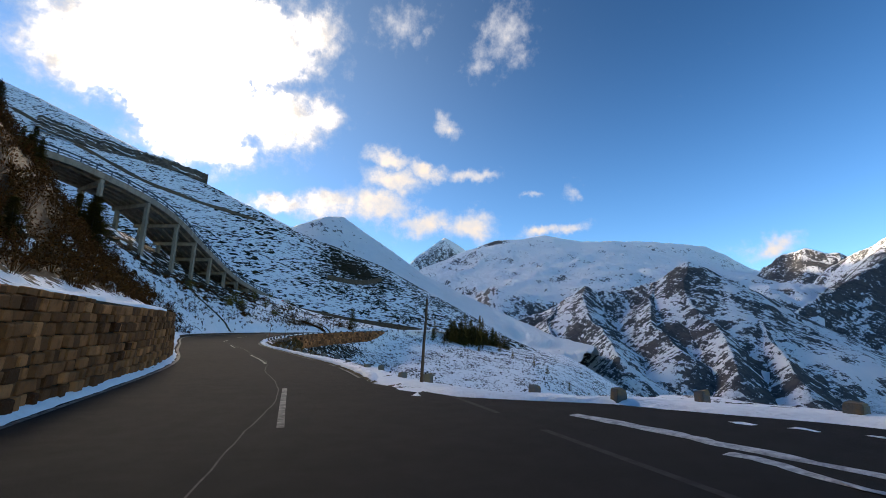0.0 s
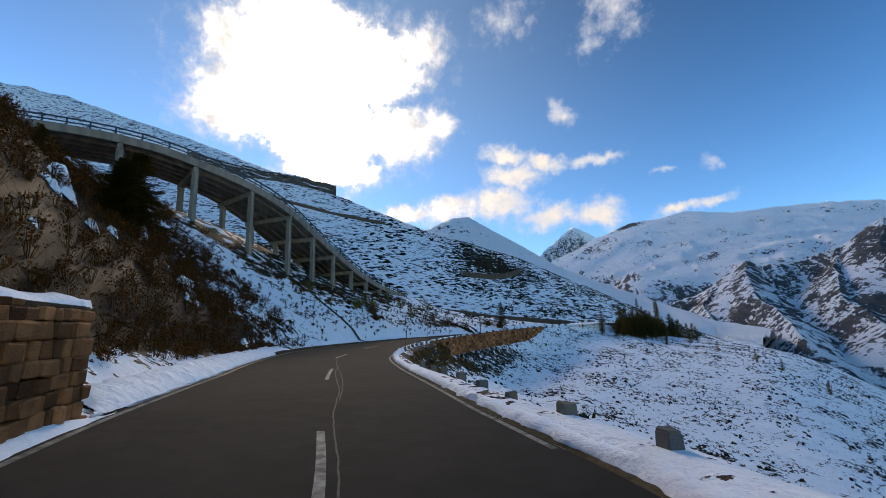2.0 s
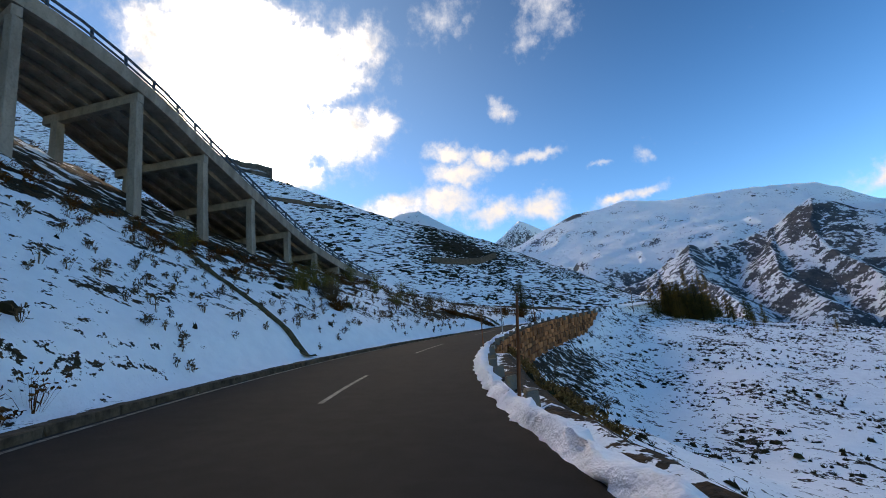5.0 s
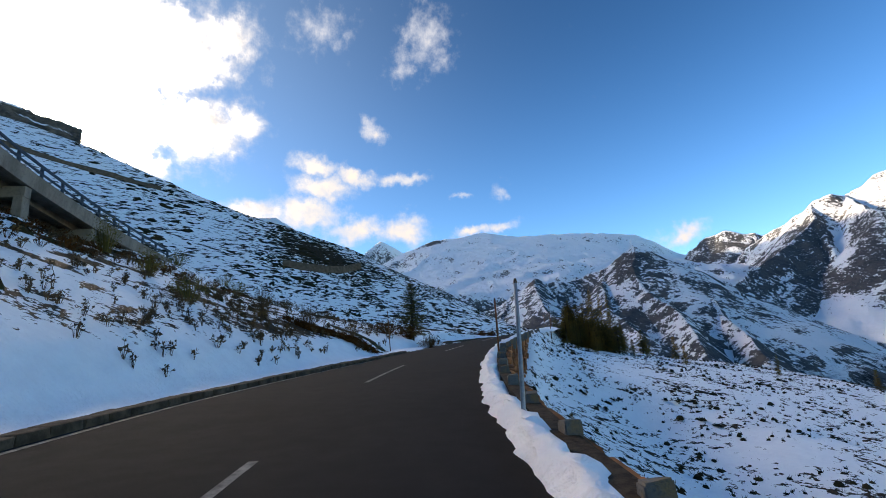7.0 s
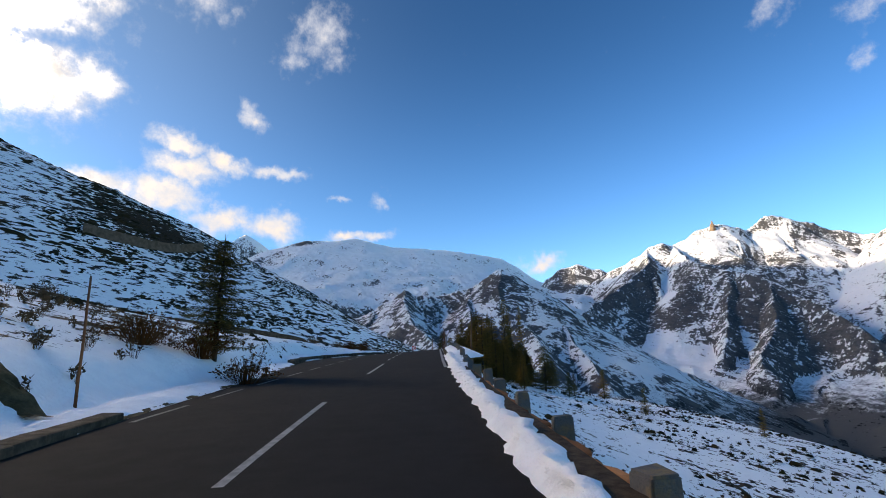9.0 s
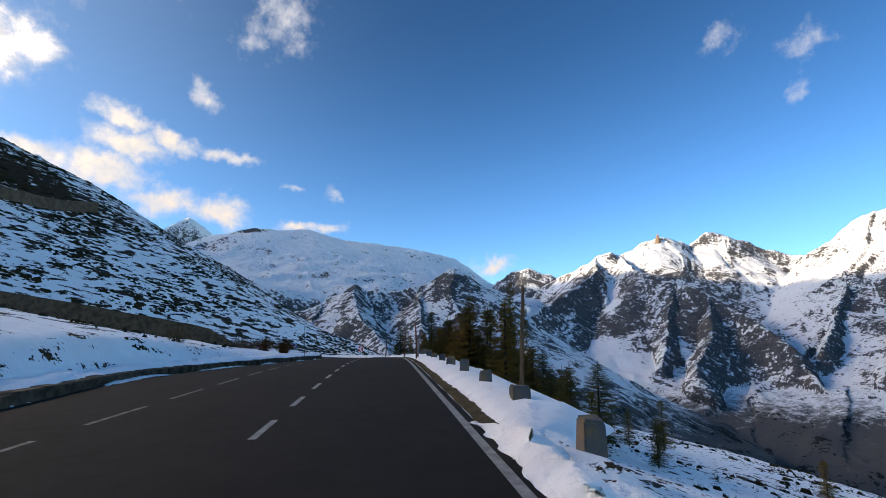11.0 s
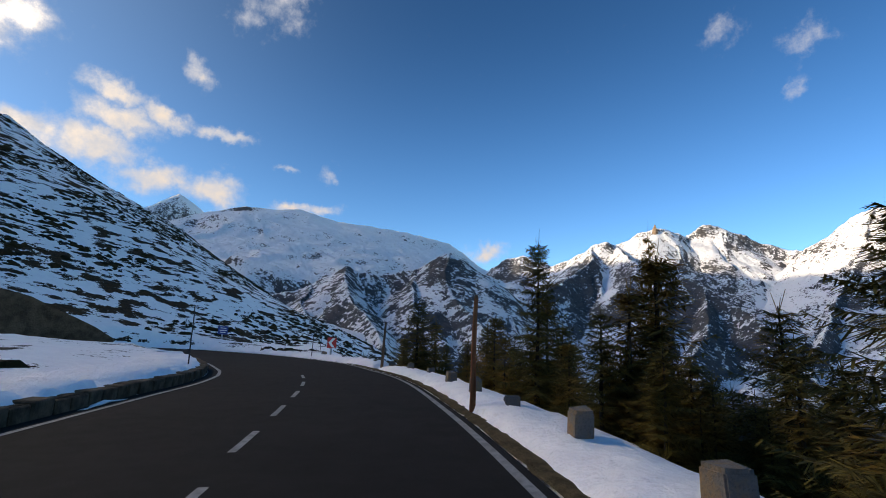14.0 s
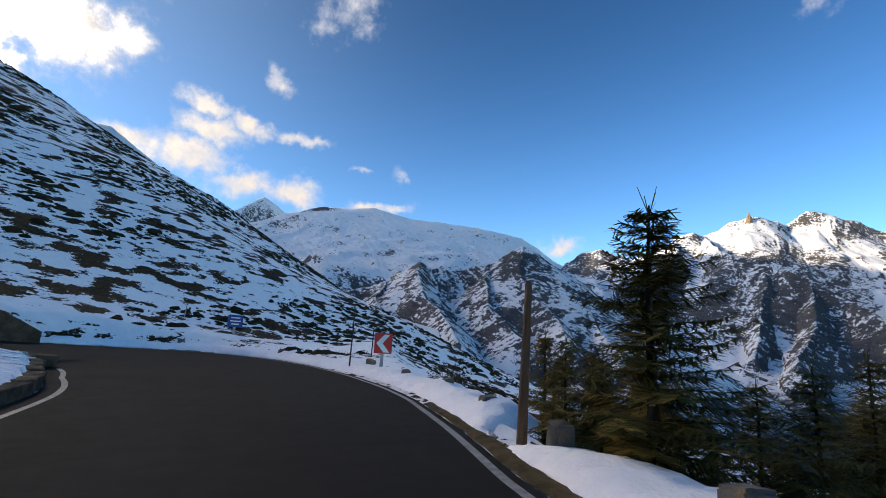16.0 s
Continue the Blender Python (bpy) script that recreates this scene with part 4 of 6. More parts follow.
def mat_block(k):
    v, tiny = k.noise(k.pos, 3.0, 5.0, 0.6), k.noise(k.pos, 24.0, 5.0, 0.65)
    k.rnd = k.math("FRACT", k.math("ADD", k.rnd, k.n("ShaderNodeNewGeometry").outputs["Random Per Island"]))
    a = k.mix(k.rnd, (0.065, 0.023, 0.009), (0.60, 0.25, 0.095))
    b = k.mix(k.math("MULTIPLY", k.math("FRACT", k.math("MULTIPLY", k.rnd, 7.3)), .6), a, (0.20, 0.085, 0.034))
    c = k.mix(k.math("MULTIPLY", k.ramp(v, .4, .7), .45), b, (0.06, 0.032, 0.018))
    c = k.mix(k.math("MULTIPLY", k.ramp(tiny, .5, .75), .4), c, (0.24, 0.13, 0.072))
    return c, 0.9, k.math("ADD", v, k.math("MULTIPLY", tiny, .8)), 0.035


def mat_guard(k):
    v, tiny = k.noise(k.pos, 4.0, 5.0, 0.6), k.noise(k.pos, 40.0, 4.0, 0.6)
    c = k.mix(k.rnd, (0.11, 0.108, 0.105), (0.19, 0.175, 0.15))
    c = k.mix(k.math("MULTIPLY", k.ramp(v, .45, .66), .75), c, (0.27, 0.18, 0.08))
    c = k.mix(k.math("MULTIPLY", k.ramp(tiny, .45, .7), .5), c, (0.09, 0.09, 0.09))
    return c, 0.9, k.math("ADD", v, tiny), 0.02


M_BLOCK = material("wall_stone", mat_block)
M_GUARD = material("guard_stone", mat_guard)
M_MORTAR = material("mortar", mat_simple((0.04, 0.028, 0.018), (0.085, 0.06, 0.038), 8.0, 0.95, 0.02))
GUARD_MESHES = [as_mesh(rough_block(i, .12, 2, .06, .06), "guard_stone", M_GUARD) for i in range(7)]


def guard_stone(p, yaw, size=(.36, .32, .40), lean=0.0, seed=0):
    rng = random.Random(seed)
    ob = new("guard_stone", GUARD_MESHES[seed % 7])
    ob.matrix_world = pose(p[0], p[1], p[2] - .22, lean, rng.uniform(-5, 5), yaw + rng.uniform(-9, 9)) @ Matrix.Diagonal((size[0] * rng.uniform(.85, 1.15), size[1] * rng.uniform(.85, 1.15), (size[2] + .22) * rng.uniform(.85, 1.1), 1))
    return tagged(ob, "weathered grey granite guard stone set in the snowy verge", "guard stone", group="guard stones along the road edge")


n = 0
for s, lat in ((48.4, 11.0), (50.7, 10.45), (52.8, 9.45), (54.0, 8.4), (56.0, 7.5), (59.4, 5.8), (61.4, 5.5), (64.2, 5.35), (65.9, 5.15), (69.3, 5.1), (72.0, 5.3), (74.6, 5.35), (77.2, 5.25), (79.8, 5.3), (82.8, 5.45), (84.9, 5.3), (87.1, 5.25), (89.8, 5.1)):
    guard_stone(spot(s, lat, -.04), heading(s), (.28, .26, .33) if s < 70 else (.30, .26, .34), seed=n)
    n += 1
for s in np.concatenate([np.arange(110.6, 150, 2.3), np.arange(152.0, 172, 2.55), np.arange(172.54, 262, 3.08)]):
    lat = float(np.interp(s, (110, 148, 153, 170, 174, 200), (3.52, 3.56, 3.88, 3.95, 4.08, 4.12))) + wide_right(s) * (1.0 if s < 225 else 1.08) + random.uniform(-.05, .05)
    if abs(s - 124.5) < .6:
        n += 1
        continue
    guard_stone(spot(s, lat, .12 if s < 150 else .03), heading(s), (.28, .25, .22) if s < 150 else (.30, .27, .24) if s < 174 else (.36, .30, .48), seed=n)
    n += 1


def courses(name, s0, s1, lat, base, top, face, cell, label, seed, max_parts, depth=.5, mat=None, batter=0.08):
    """A mortared stone wall along the road: a core, and blocks set proud of it. face -1: seen from the right; 1: from the left side."""
    rng = random.Random(seed)
    V, F = [], []
    n = int((s1 - s0) / .8)
    for i in range(n + 1):
        s = s0 + (s1 - s0) * i / n
        t = top(s)
        for la, li in ((lat, base(s)), (lat - face * (batter * (t - base(s))), t - .02), (lat - face * depth - face * .1, t - .02), (lat - face * depth - face * .1, base(s))):
            V.append(spot(s, la, li))
    F = grid_faces(n + 1, 4, closed=True) + [(0, 1, 2, 3), tuple(n * 4 + j for j in (3, 2, 1, 0))]
    core = mesh_object(name, V, F, mat or M_MORTAR)
    tagged(core, label, "wall", kind="structure")
    meshes = [as_mesh(rough_block(seed + i, .0, 1, .10, .085), "stone", M_BLOCK) for i in range(8)]
    made, spare_v, spare_f = 0, [], []
    row_z = 0.0
    while True:
        h = cell[1] * rng.uniform(.75, 1.3)
        if row_z + h * .5 > max(top(s0), top(s1)) - min(base(s0), base(s1)):
            break
        s = s0 + rng.uniform(0, cell[0] * .5)
        while s < s1 - .2:
            w = cell[0] * rng.uniform(.55, 1.6)
            z0 = base(s) + row_z
            hh = min(h, top(s) - z0)
            if hh > .1:
                p = spot(s + w / 2, lat - face * (batter * row_z) + face * rng.uniform(-.04, .09), z0 + rng.uniform(-.012, .012))
                m = pose(p[0], p[1], p[2], 0, pitch(s + w / 2), heading(s + w / 2) + rng.uniform(-2.5, 2.5)) @ pose(0, 0, 0, face * 4.5, rng.uniform(-1.5, 1.5), 0) @ Matrix.Diagonal((w * .95, .16, hh * .94, 1))
                me = meshes[rng.randrange(8)]
                if made < max_parts:
                    ob = new("stone", me)
                    ob.parent = core
                    ob.matrix_world = m
                    made += 1
                else:
                    o = len(spare_v)
                    spare_v += [m @ v.co for v in me.vertices]
                    spare_f += [tuple(o + i for i in f.vertices) for f in me.polygons]
            s += w
        row_z += h
    if spare_v:
        rest = mesh_object("stones", spare_v, spare_f, M_BLOCK, core)
        rest["kind"] = "stuff"
    return core


courses("wall_left", 38, 76.4, -2.78, lambda s: -.1, lambda s: float(wall_top(s)), 1, (.33, .235), "stone retaining wall of brown squared blocks beside the road", 100, 300, batter=.07, depth=.85)
rng = random.Random(77)
V, n = [], 150
for i in range(n + 1):
    s = 38 + 39.2 * i / n
    w = .5 + .5 * math.sin(s * 1.9) * math.sin(s * .73 + 1)
    front = 2.98 + .75 * (1 - w) * rng.uniform(.6, 1) + rng.uniform(0, .1)
    t = float(wall_top(s))
    for la, li in ((front, t - .03), (front + .05, t + .05 + .06 * w), (front + .3, t + .10 + .08 * w), (max(front + .5, 3.75), t + .16 + .1 * w), (max(front + .7, 4.1), t - .1)):
        V.append(spot(s, -la, li + (rng.uniform(-.02, .03) if la < 4 else -.05)))
tagged(mesh_object("snow_cap", V, grid_faces(n + 1, 5), M_SNOW, smooth_shade=True), "ragged strip of snow on top of the stone wall", "snow", kind="stuff")
courses("wall_valley", 124, 166, 3.98, lambda s: -3.0, lambda s: .16, 1, (.62, .36), "valley-side retaining wall of brown stone under the road", 200, 290, depth=.5, batter=.1)
# low kerb walls
M_KERB = material("kerb_stone", mat_simple((0.050, 0.036, 0.023), (0.125, 0.092, 0.062), 3.0, 0.92, 0.02))
for nm, s0, s1, lat, hh, sd in (("kerb", 100, 158, -3.22, .13, 31), ("kerb", 182, 254, -3.25, .30, 32)):
    rng = random.Random(sd)
    run = tagged(ribbon("kerb_wall", s0, s1, (lat - .42, lat - .40, lat - .02, lat), (-.1, hh, hh, -.1), M_MORTAR, step=.5, follow=-1), "low stone kerb wall with snow behind it", "kerb", kind="structure")
    meshes = [as_mesh(rough_block(sd * 9 + i, .0, 1, .07, .045), "kerb_stone", M_KERB) for i in range(6)]
    s = s0
    while s < s1:
        w = rng.uniform(.45, .95)
        p = spot(s + w / 2, lat - wide_left(s + w / 2) - .18, -.06)
        ob = new("kerb_stone", meshes[rng.randrange(6)])
        ob.parent = run
        ob.matrix_world = pose(p[0], p[1], p[2], 0, pitch(s + w / 2), heading(s + w / 2) + rng.uniform(-1.5, 1.5)) @ Matrix.Diagonal((w * .99, .46, (hh + .08) * rng.uniform(.93, 1.07), 1))
        s += w
# wall on the hill side of the bend, and the walled terrace far up the slope
def free_wall(name, pts, thick, height_m, label, mat, seed):
    rng = random.Random(seed)
    V, n = [], len(pts)
    P = [Vector(p) for p in pts]
    for i, p in enumerate(P):
        t = (P[min(i + 1, n - 1)] - P[max(i - 1, 0)]).normalized()
        r = Vector((t.y, -t.x, 0)).normalized() * thick * .5
        hh = height_m[i] if hasattr(height_m, "__len__") else height_m
        for q, z in ((r, -.8), (r * .7, hh), (-r * .7, hh), (-r, -.8)):
            V.append(p + q + Vector((rng.uniform(-.05, .05), rng.uniform(-.05, .05), z + rng.uniform(-.06, .06))))
    return tagged(mesh_object(name, V, grid_faces(n, 4, closed=True) + [(0, 1, 2, 3), tuple(4 * (n - 1) + j for j in (3, 2, 1, 0))], mat), label, "wall", kind="structure")


M_BROWNWALL = material("earth_wall", mat_simple((0.065, 0.045, 0.030), (0.14, 0.10, 0.068), 1.6, 0.95, 0.12))
M_TERRACE = material("terrace_stone", mat_simple((0.085, 0.065, 0.045), (0.16, 0.12, 0.085), 1.2, 0.95, 0.1))
pts, hts = [], []
for u in np.linspace(0, 1, 16):
    x, y = -2.9 - 20.0 * u, 198.9 - 11.2 * u + .8 * math.sin(3.14 * u)
    pts.append((x, y, float(np.interp(u, (0, .3, 1), (10.3, 10.8, 11.9)))))
    hts.append(float(np.interp(u, (0, .08, .3, .6, 1), (.5, 1.4, 3.1, 3.3, 3.4))))
uper = frames(UPPER)[1]
for i in range(8, 110, 5):
    pts.append((UPPER[i, 0] + uper[i, 0] * 4.9, UPPER[i, 1] + uper[i, 1] * 4.9, UPPER[i, 2]))
    hts.append(float(np.interp(i, (6, 40, 80, 110), (3.4, 3.4, 2.5, .3))))
free_wall("wall_bend", pts, .8, hts, "brown earth and stone wall on the hill side of the bend", M_BROWNWALL, 5)
pts = []
for u in np.linspace(0, 1, 20):
    x, y = -51 + 21 * u, 215 + 23 * u - 5 * math.sin(u * 3.14)
    pts.append((x, y, height(x, y)))
free_wall("wall_terrace", pts, 1.2, [1.9] * 20, "brown terrace wall on the snowy slope", M_TERRACE, 6)


pts = []
for x, y, _, _ in spline(((-215, 222, 0, 0), (-194, 222.4, 0, 0), (-171, 224.4, 0, 0), (-146, 223.5, 0, 0), (-126, 228, 0, 0), (-109, 235, 0, 0), (-96, 241.5, 0, 0)), 6.0):
    pts.append((float(x), float(y), height(float(x), float(y))))
free_wall("wall_traverse", pts, 1.2, [1.25 + .25 * math.sin(1.7 * i) for i in range(len(pts))], "grey-brown wall of the high road crossing the snowy slope", M_TERRACE, 8)


# ---- viaduct of the upper road ----
UT, UR = frames(UPPER)
UARC = np.r_[0, np.cumsum(np.linalg.norm(np.diff(UPPER[:, :2], axis=0), axis=1))]


def uspot(s, lat, lift=0.0):
    i = int(np.clip(np.searchsorted(UARC, s), 0, len(UARC) - 1))
    return Vector((np.interp(s, UARC, UPPER[:, 0]) + UR[i, 0] * lat, np.interp(s, UARC, UPPER[:, 1]) + UR[i, 1] * lat, np.interp(s, UARC, UPPER[:, 2]) + lift))


def s_at_y(y):
    return float(np.interp(-y, -UPPER[:, 1], UARC))


def box_between(bm, a, b, w, h, up=Vector((0, 0, 1)), w2=None, h2=None):
    """A tapered beam from a to b."""
    d = (b - a).normalized()
    r = d.cross(up)
    r = r.normalized() if r.length > 1e-4 else Vector((1, 0, 0))
    u = r.cross(d).normalized()
    vs = []
    for p, ww, hh in ((a, w, h), (b, w2 or w, h2 or h)):
        vs.append([bm.verts.new(p + r * (sx * ww / 2) + u * (sy * hh / 2)) for sx, sy in ((-1, -1), (1, -1), (1, 1), (-1, 1))])
    for i in range(4):
        bm.faces.new((vs[0][i], vs[0][(i + 1) % 4], vs[1][(i + 1) % 4], vs[1][i]))
    bm.faces.new(vs[0][::-1])
    bm.faces.new(vs[1])


M_RAIL = material("dark_steel", mat_simple((0.035, 0.042, 0.052), (0.075, 0.085, 0.10), 5.0, 0.6, 0.002))


def viaduct():
    s0, s1 = s_at_y(119), float(UARC[-1])
    hub = empty("viaduct", Matrix.Translation(uspot((s0 + s1) / 2, 0, -8)), "long concrete viaduct ramp carrying the upper road over the slope", "viaduct", kind="structure")

    def beam_strip(name, prof, label=""):
        V, n = [], int((s1 - s0) / 1.5)
        for i in range(n + 1):
            for la, li in prof:
                V.append(uspot(s0 + (s1 - s0) * i / n, la, li))
        ob = mesh_object(name, V, grid_faces(n + 1, len(prof), closed=True), M_CONCRETE, None, label)
        ob.parent = hub
        ob.matrix_parent_inverse = hub.matrix_world.inverted()
        return ob

    def sub(name, bm, mat, label=""):
        ob = part(name, bm, mat, hub, label)
        ob.matrix_parent_inverse = hub.matrix_world.inverted()
        return ob
    beam_strip("deck_slab", ((-3.72, -.06), (3.72, -.06), (3.72, -.42), (-3.72, -.42)), "weathered concrete deck slab")
    beam_strip("edge_beam", ((-4.0, .18), (-3.62, .18), (-3.62, -.66), (-3.92, -.66)), "pale concrete edge beam")
    beam_strip("edge_beam", ((3.62, .12), (3.9, .12), (3.9, -.6), (3.62, -.6)))
    for la in (-2.6, -1.3, 0.0, 1.3, 2.6):
        beam_strip("girder", ((la - .14, -.44), (la + .14, -.44), (la + .14, -.80), (la - .14, -.80)), "dark concrete girder")
    for s in (71.5, 78.0, 84.4, 90.7, 97.2, 103.6, 109.7, 115.5, 121.4, 127.9, 134.5):
        for la in (-3.55, 2.6):
            a = uspot(s, la, -1.22)
            g = height(a.x, a.y)
            if a.z - g < .4:
                continue
            bm = bmesh.new()
            box_between(bm, Vector((a.x, a.y, g - .6)), a, .56, .62, Vector((0, 1, 0)), .50, .55)
            bmesh.ops.bevel(bm, geom=list(bm.edges), offset=.03, segments=1, affect="EDGES")
            sub("pillar", bm, M_CONCRETE, "square concrete pillar")
        bm = bmesh.new()
        box_between(bm, uspot(s, -3.85, -1.0), uspot(s, 3.6, -1.0), .5, .62)
        bmesh.ops.bevel(bm, geom=list(bm.edges), offset=.03, segments=1, affect="EDGES")
        sub("cross_beam", bm, M_CONCRETE, "concrete cross beam")
    s = s0 + .5
    while s < s1 - 1:
        bm = bmesh.new()
        box_between(bm, uspot(s, -3.8, .1), uspot(s, -3.8, 1.04), .13, .13, Vector((0, 1, 0)))
        sub("rail_post", bm, M_RAIL)
        s += 1.95
    for li, h in ((.98, .16), (.55, .11)):
        bm = bmesh.new()
        n = int((s1 - s0) / 2.5)
        for i in range(n):
            box_between(bm, uspot(s0 + (s1 - s0) * i / n, -3.8, li), uspot(s0 + (s1 - s0) * (i + 1) / n, -3.8, li), .07, h)
        sub("rail", bm, M_RAIL, "dark blue-grey steel guard rail")


viaduct()


# ---- poles, posts, signs ----
def tube(bm, a, b, r1, r2, n=7):
    d = (b - a).normalized()
    r = d.orthogonal().normalized()
    u = d.cross(r)
    rings = []
    for p, q in ((a, r1), (b, r2)):
        rings.append([bm.verts.new(p + (r * math.cos(6.2832 * i / n) + u * math.sin(6.2832 * i / n)) * q) for i in range(n)])
    for i in range(n):
        bm.faces.new((rings[0][i], rings[0][(i + 1) % n], rings[1][(i + 1) % n], rings[1][i]))
    bm.faces.new(rings[0][::-1])
    bm.faces.new(rings[1])


def stem(bm, pts, radii, n=7):
    """One bent tapered tube through many places."""
    rings = []
    for i, (p, q) in enumerate(zip(pts, radii)):
        d = (pts[min(i + 1, len(pts) - 1)] - pts[max(i - 1, 0)]).normalized()
        r = d.cross(Vector((.31, .95, 0))).normalized()
        u = d.cross(r)
        rings.append([bm.verts.new(p + (r * math.cos(6.2832 * j / n) + u * math.sin(6.2832 * j / n)) * q) for j in range(n)])
    for a, b in zip(rings, rings[1:]):
        for j in range(n):
            bm.faces.new((a[j], a[(j + 1) % n], b[(j + 1) % n], b[j]))
    bm.faces.new(rings[0][::-1])
    bm.faces.new(rings[-1])


def snow_pole(x, y, top, z0=None, radius=.055, lean=(0, 0), mat=None, label="tall weathered wooden snow pole", bands=True):
    z = height(x, y) if z0 is None else z0
    ob = empty("snow_pole", pose(x, y, z), label + " standing at the road edge", "snow pole", group="snow poles along the road")
    bm = bmesh.new()
    rng = random.Random(int(x * 10 + y))
    h = top - z
    pts = [Vector((lean[0] * u + .012 * rng.uniform(-1, 1), lean[1] * u + .012 * rng.uniform(-1, 1), -.3 + (h + .3) * u)) for u in (0, .3, .55, .8, 1)]
    stem(bm, pts, [radius * (1 - .09 * i) for i in range(5)])
    part("shaft", bm, mat or M_WOOD, ob, "", True)
    if bands:
        bm = bmesh.new()
        a = pts[-1]
        tube(bm, a + Vector((0, 0, -.02)), a + Vector((0, 0, .05)), radius * .75, radius * .4)
        part("cap", bm, M_WOOD, ob, "worn darker top")
    return ob


M_RUST = material("rusty_wood", mat_simple((0.12, 0.045, 0.02), (0.26, 0.11, 0.05), 7.0, 0.85, 0.01, stretch=(1, 1, 0.12)))
M_DARK = material("dark_wood", mat_simple((0.03, 0.028, 0.028), (0.07, 0.06, 0.055), 9.0, 0.8, 0.01, stretch=(1, 1, 0.1)))
for x, y, top, r, lean, mat in (
        (-.52, 14.1, 3.2, .05, (.1, .0), M_WOOD), (-21.5, 61.8, 5.5, .042, (.24, 0), M_RUST), (-22.75, 81.7, 7.2, .045, (.15, 0), M_METAL), (-23.2, 73.76, 6.19, .03, (.12, 0), M_RUST), (-20.6, 91.6, 8.15, .05, (.08, 0), M_RUST),
        (-23.9, 109.6, 9.9, .035, (-.1, .05), M_RUST),
        (-.75, 143.3, 11.7, .055, (-.12, .06), M_RUST), (5.9, 159.4, 12.4, .07, (.03, .02), M_RUST), (10.5, 174.8, 12.5, .085, (.05, .02), M_WOOD), (1.3, 173.0, 12.5, .03, (-.09, 0), M_DARK), (-3.4, 159.0, 12.6, .03, (-.2, 0), M_DARK),
        (-5.9, 127.1, 11.35, .06, (.12, 0), M_WOOD), (10.9, 189.6, 12.9, .035, (0, 0), M_DARK), (2.5, 206.8, 13.2, .045, (.12, 0), M_METAL), (-3.5, 209.0, 13.2, .035, (.1, 0), M_DARK), (-9.0, 207.5, 13.6, .035, (.1, 0), M_DARK), (13.2, 195.2, 12.6, .035, (0, 0), M_DARK)):
    snow_pole(x, y, top, radius=r, lean=lean, mat=mat, label={M_METAL: "grey steel snow pole", M_DARK: "thin dark snow pole", M_RUST: "reddish-brown wooden snow pole"}.get(mat, "tall weathered wooden snow pole"))


def square_post(x, y, z0, h, w, label, mat):
    bm = bmesh.new()
    box_between(bm, Vector((0, 0, -.4)), Vector((0, 0, h)), w, w, Vector((0, 1, 0)))
    bmesh.ops.bevel(bm, geom=list(bm.edges), offset=.012, segments=1, affect="EDGES")
    ob = part("marker_post", bm, mat)
    ob.matrix_world = pose(x, y, z0, 0, 1.5, 20)
    return tagged(ob, label, "post")


square_post(-.48, 143.75, height(-.48, 143.75), 1.15, .11, "grey weathered square wooden post beside a snow pole", M_STONE)
square_post(5.4, 143.0, height(5.4, 143.0), 1.7, .14, "grey weathered wooden post among the trees", M_STONE)


def plain(c, rough=.5):
    return lambda k: (k.mix(k.math("MULTIPLY", k.ramp(k.noise(k.pos, 14.0, 4.0), .45, .75), .35), c, tuple(v * .6 + .03 for v in c)), rough, None, 0.0)


M_RED, M_WHITE, M_BLUE, M_ORANGE = (material(n, plain(c)) for n, c in (("sign_red", (.55, .03, .025)), ("sign_white", (.75, .75, .74)), ("sign_blue", (.02, .05, .22)), ("orange_paint", (.75, .14, .03))))


def flat_board(bm, w, h, t):
    bmesh.ops.create_cube(bm, size=1, matrix=Matrix.Diagonal((w, t, h, 1)))
    bmesh.ops.bevel(bm, geom=list(bm.edges), offset=.006, segments=1, affect="EDGES")


def chevron_sign(x, y, z, board_z, yaw):
    ob = empty("chevron_sign", pose(x, y, z, 0, 0, yaw), "red and white bend marker sign on a grey post", "road sign")
    bm = bmesh.new()
    box_between(bm, Vector((0, .05, -.3)), Vector((0, .05, board_z - z + .2)), .12, .06, Vector((0, 1, 0)))
    part("post", bm, M_METAL, ob)
    bm = bmesh.new()
    flat_board(bm, .74, .78, .03)
    b = part("board", bm, M_RED, ob, "red board")
    b.location = (0, 0, board_z - z)
    bm = bmesh.new()
    v = [bm.verts.new((px, -.021, pz)) for px, pz in ((.02, .34), (.26, .34), (-.04, 0), (.26, -.34), (.02, -.34), (-.30, 0))]
    bm.faces.new((v[0], v[5], v[2], v[1]))
    bm.faces.new((v[5], v[4], v[3], v[2]))
    bmesh.ops.recalc_face_normals(bm, faces=list(bm.faces))
    c = part("chevron", bm, M_WHITE, b, "white chevron pointing along the bend")
    c.location = (0, 0, 0)
    return ob


def blue_sign(x, y, z, board_z, yaw):
    ob = empty("information_sign", pose(x, y, z, 0, 0, yaw), "dark blue rectangular sign on a single post", "road sign")
    bm = bmesh.new()
    box_between(bm, Vector((0, .06, -.3)), Vector((0, .06, board_z - z)), .16, .08, Vector((0, 1, 0)))
    part("post", bm, M_METAL, ob)
    bm = bmesh.new()
    flat_board(bm, .98, .82, .04)
    b = part("board", bm, M_BLUE, ob, "blue board")
    b.location = (0, 0, board_z - z)
    for i, (w, dz) in enumerate(((.6, .22), (.7, .0), (.5, -.2))):
        bm = bmesh.new()
        bmesh.ops.create_cube(bm, size=1, matrix=Matrix.Diagonal((w, .004, .07, 1)))
        c = part("text_bar", bm, M_WHITE, b, "pale bar of writing")
        c.location = (0, -.024, dz)
    return ob


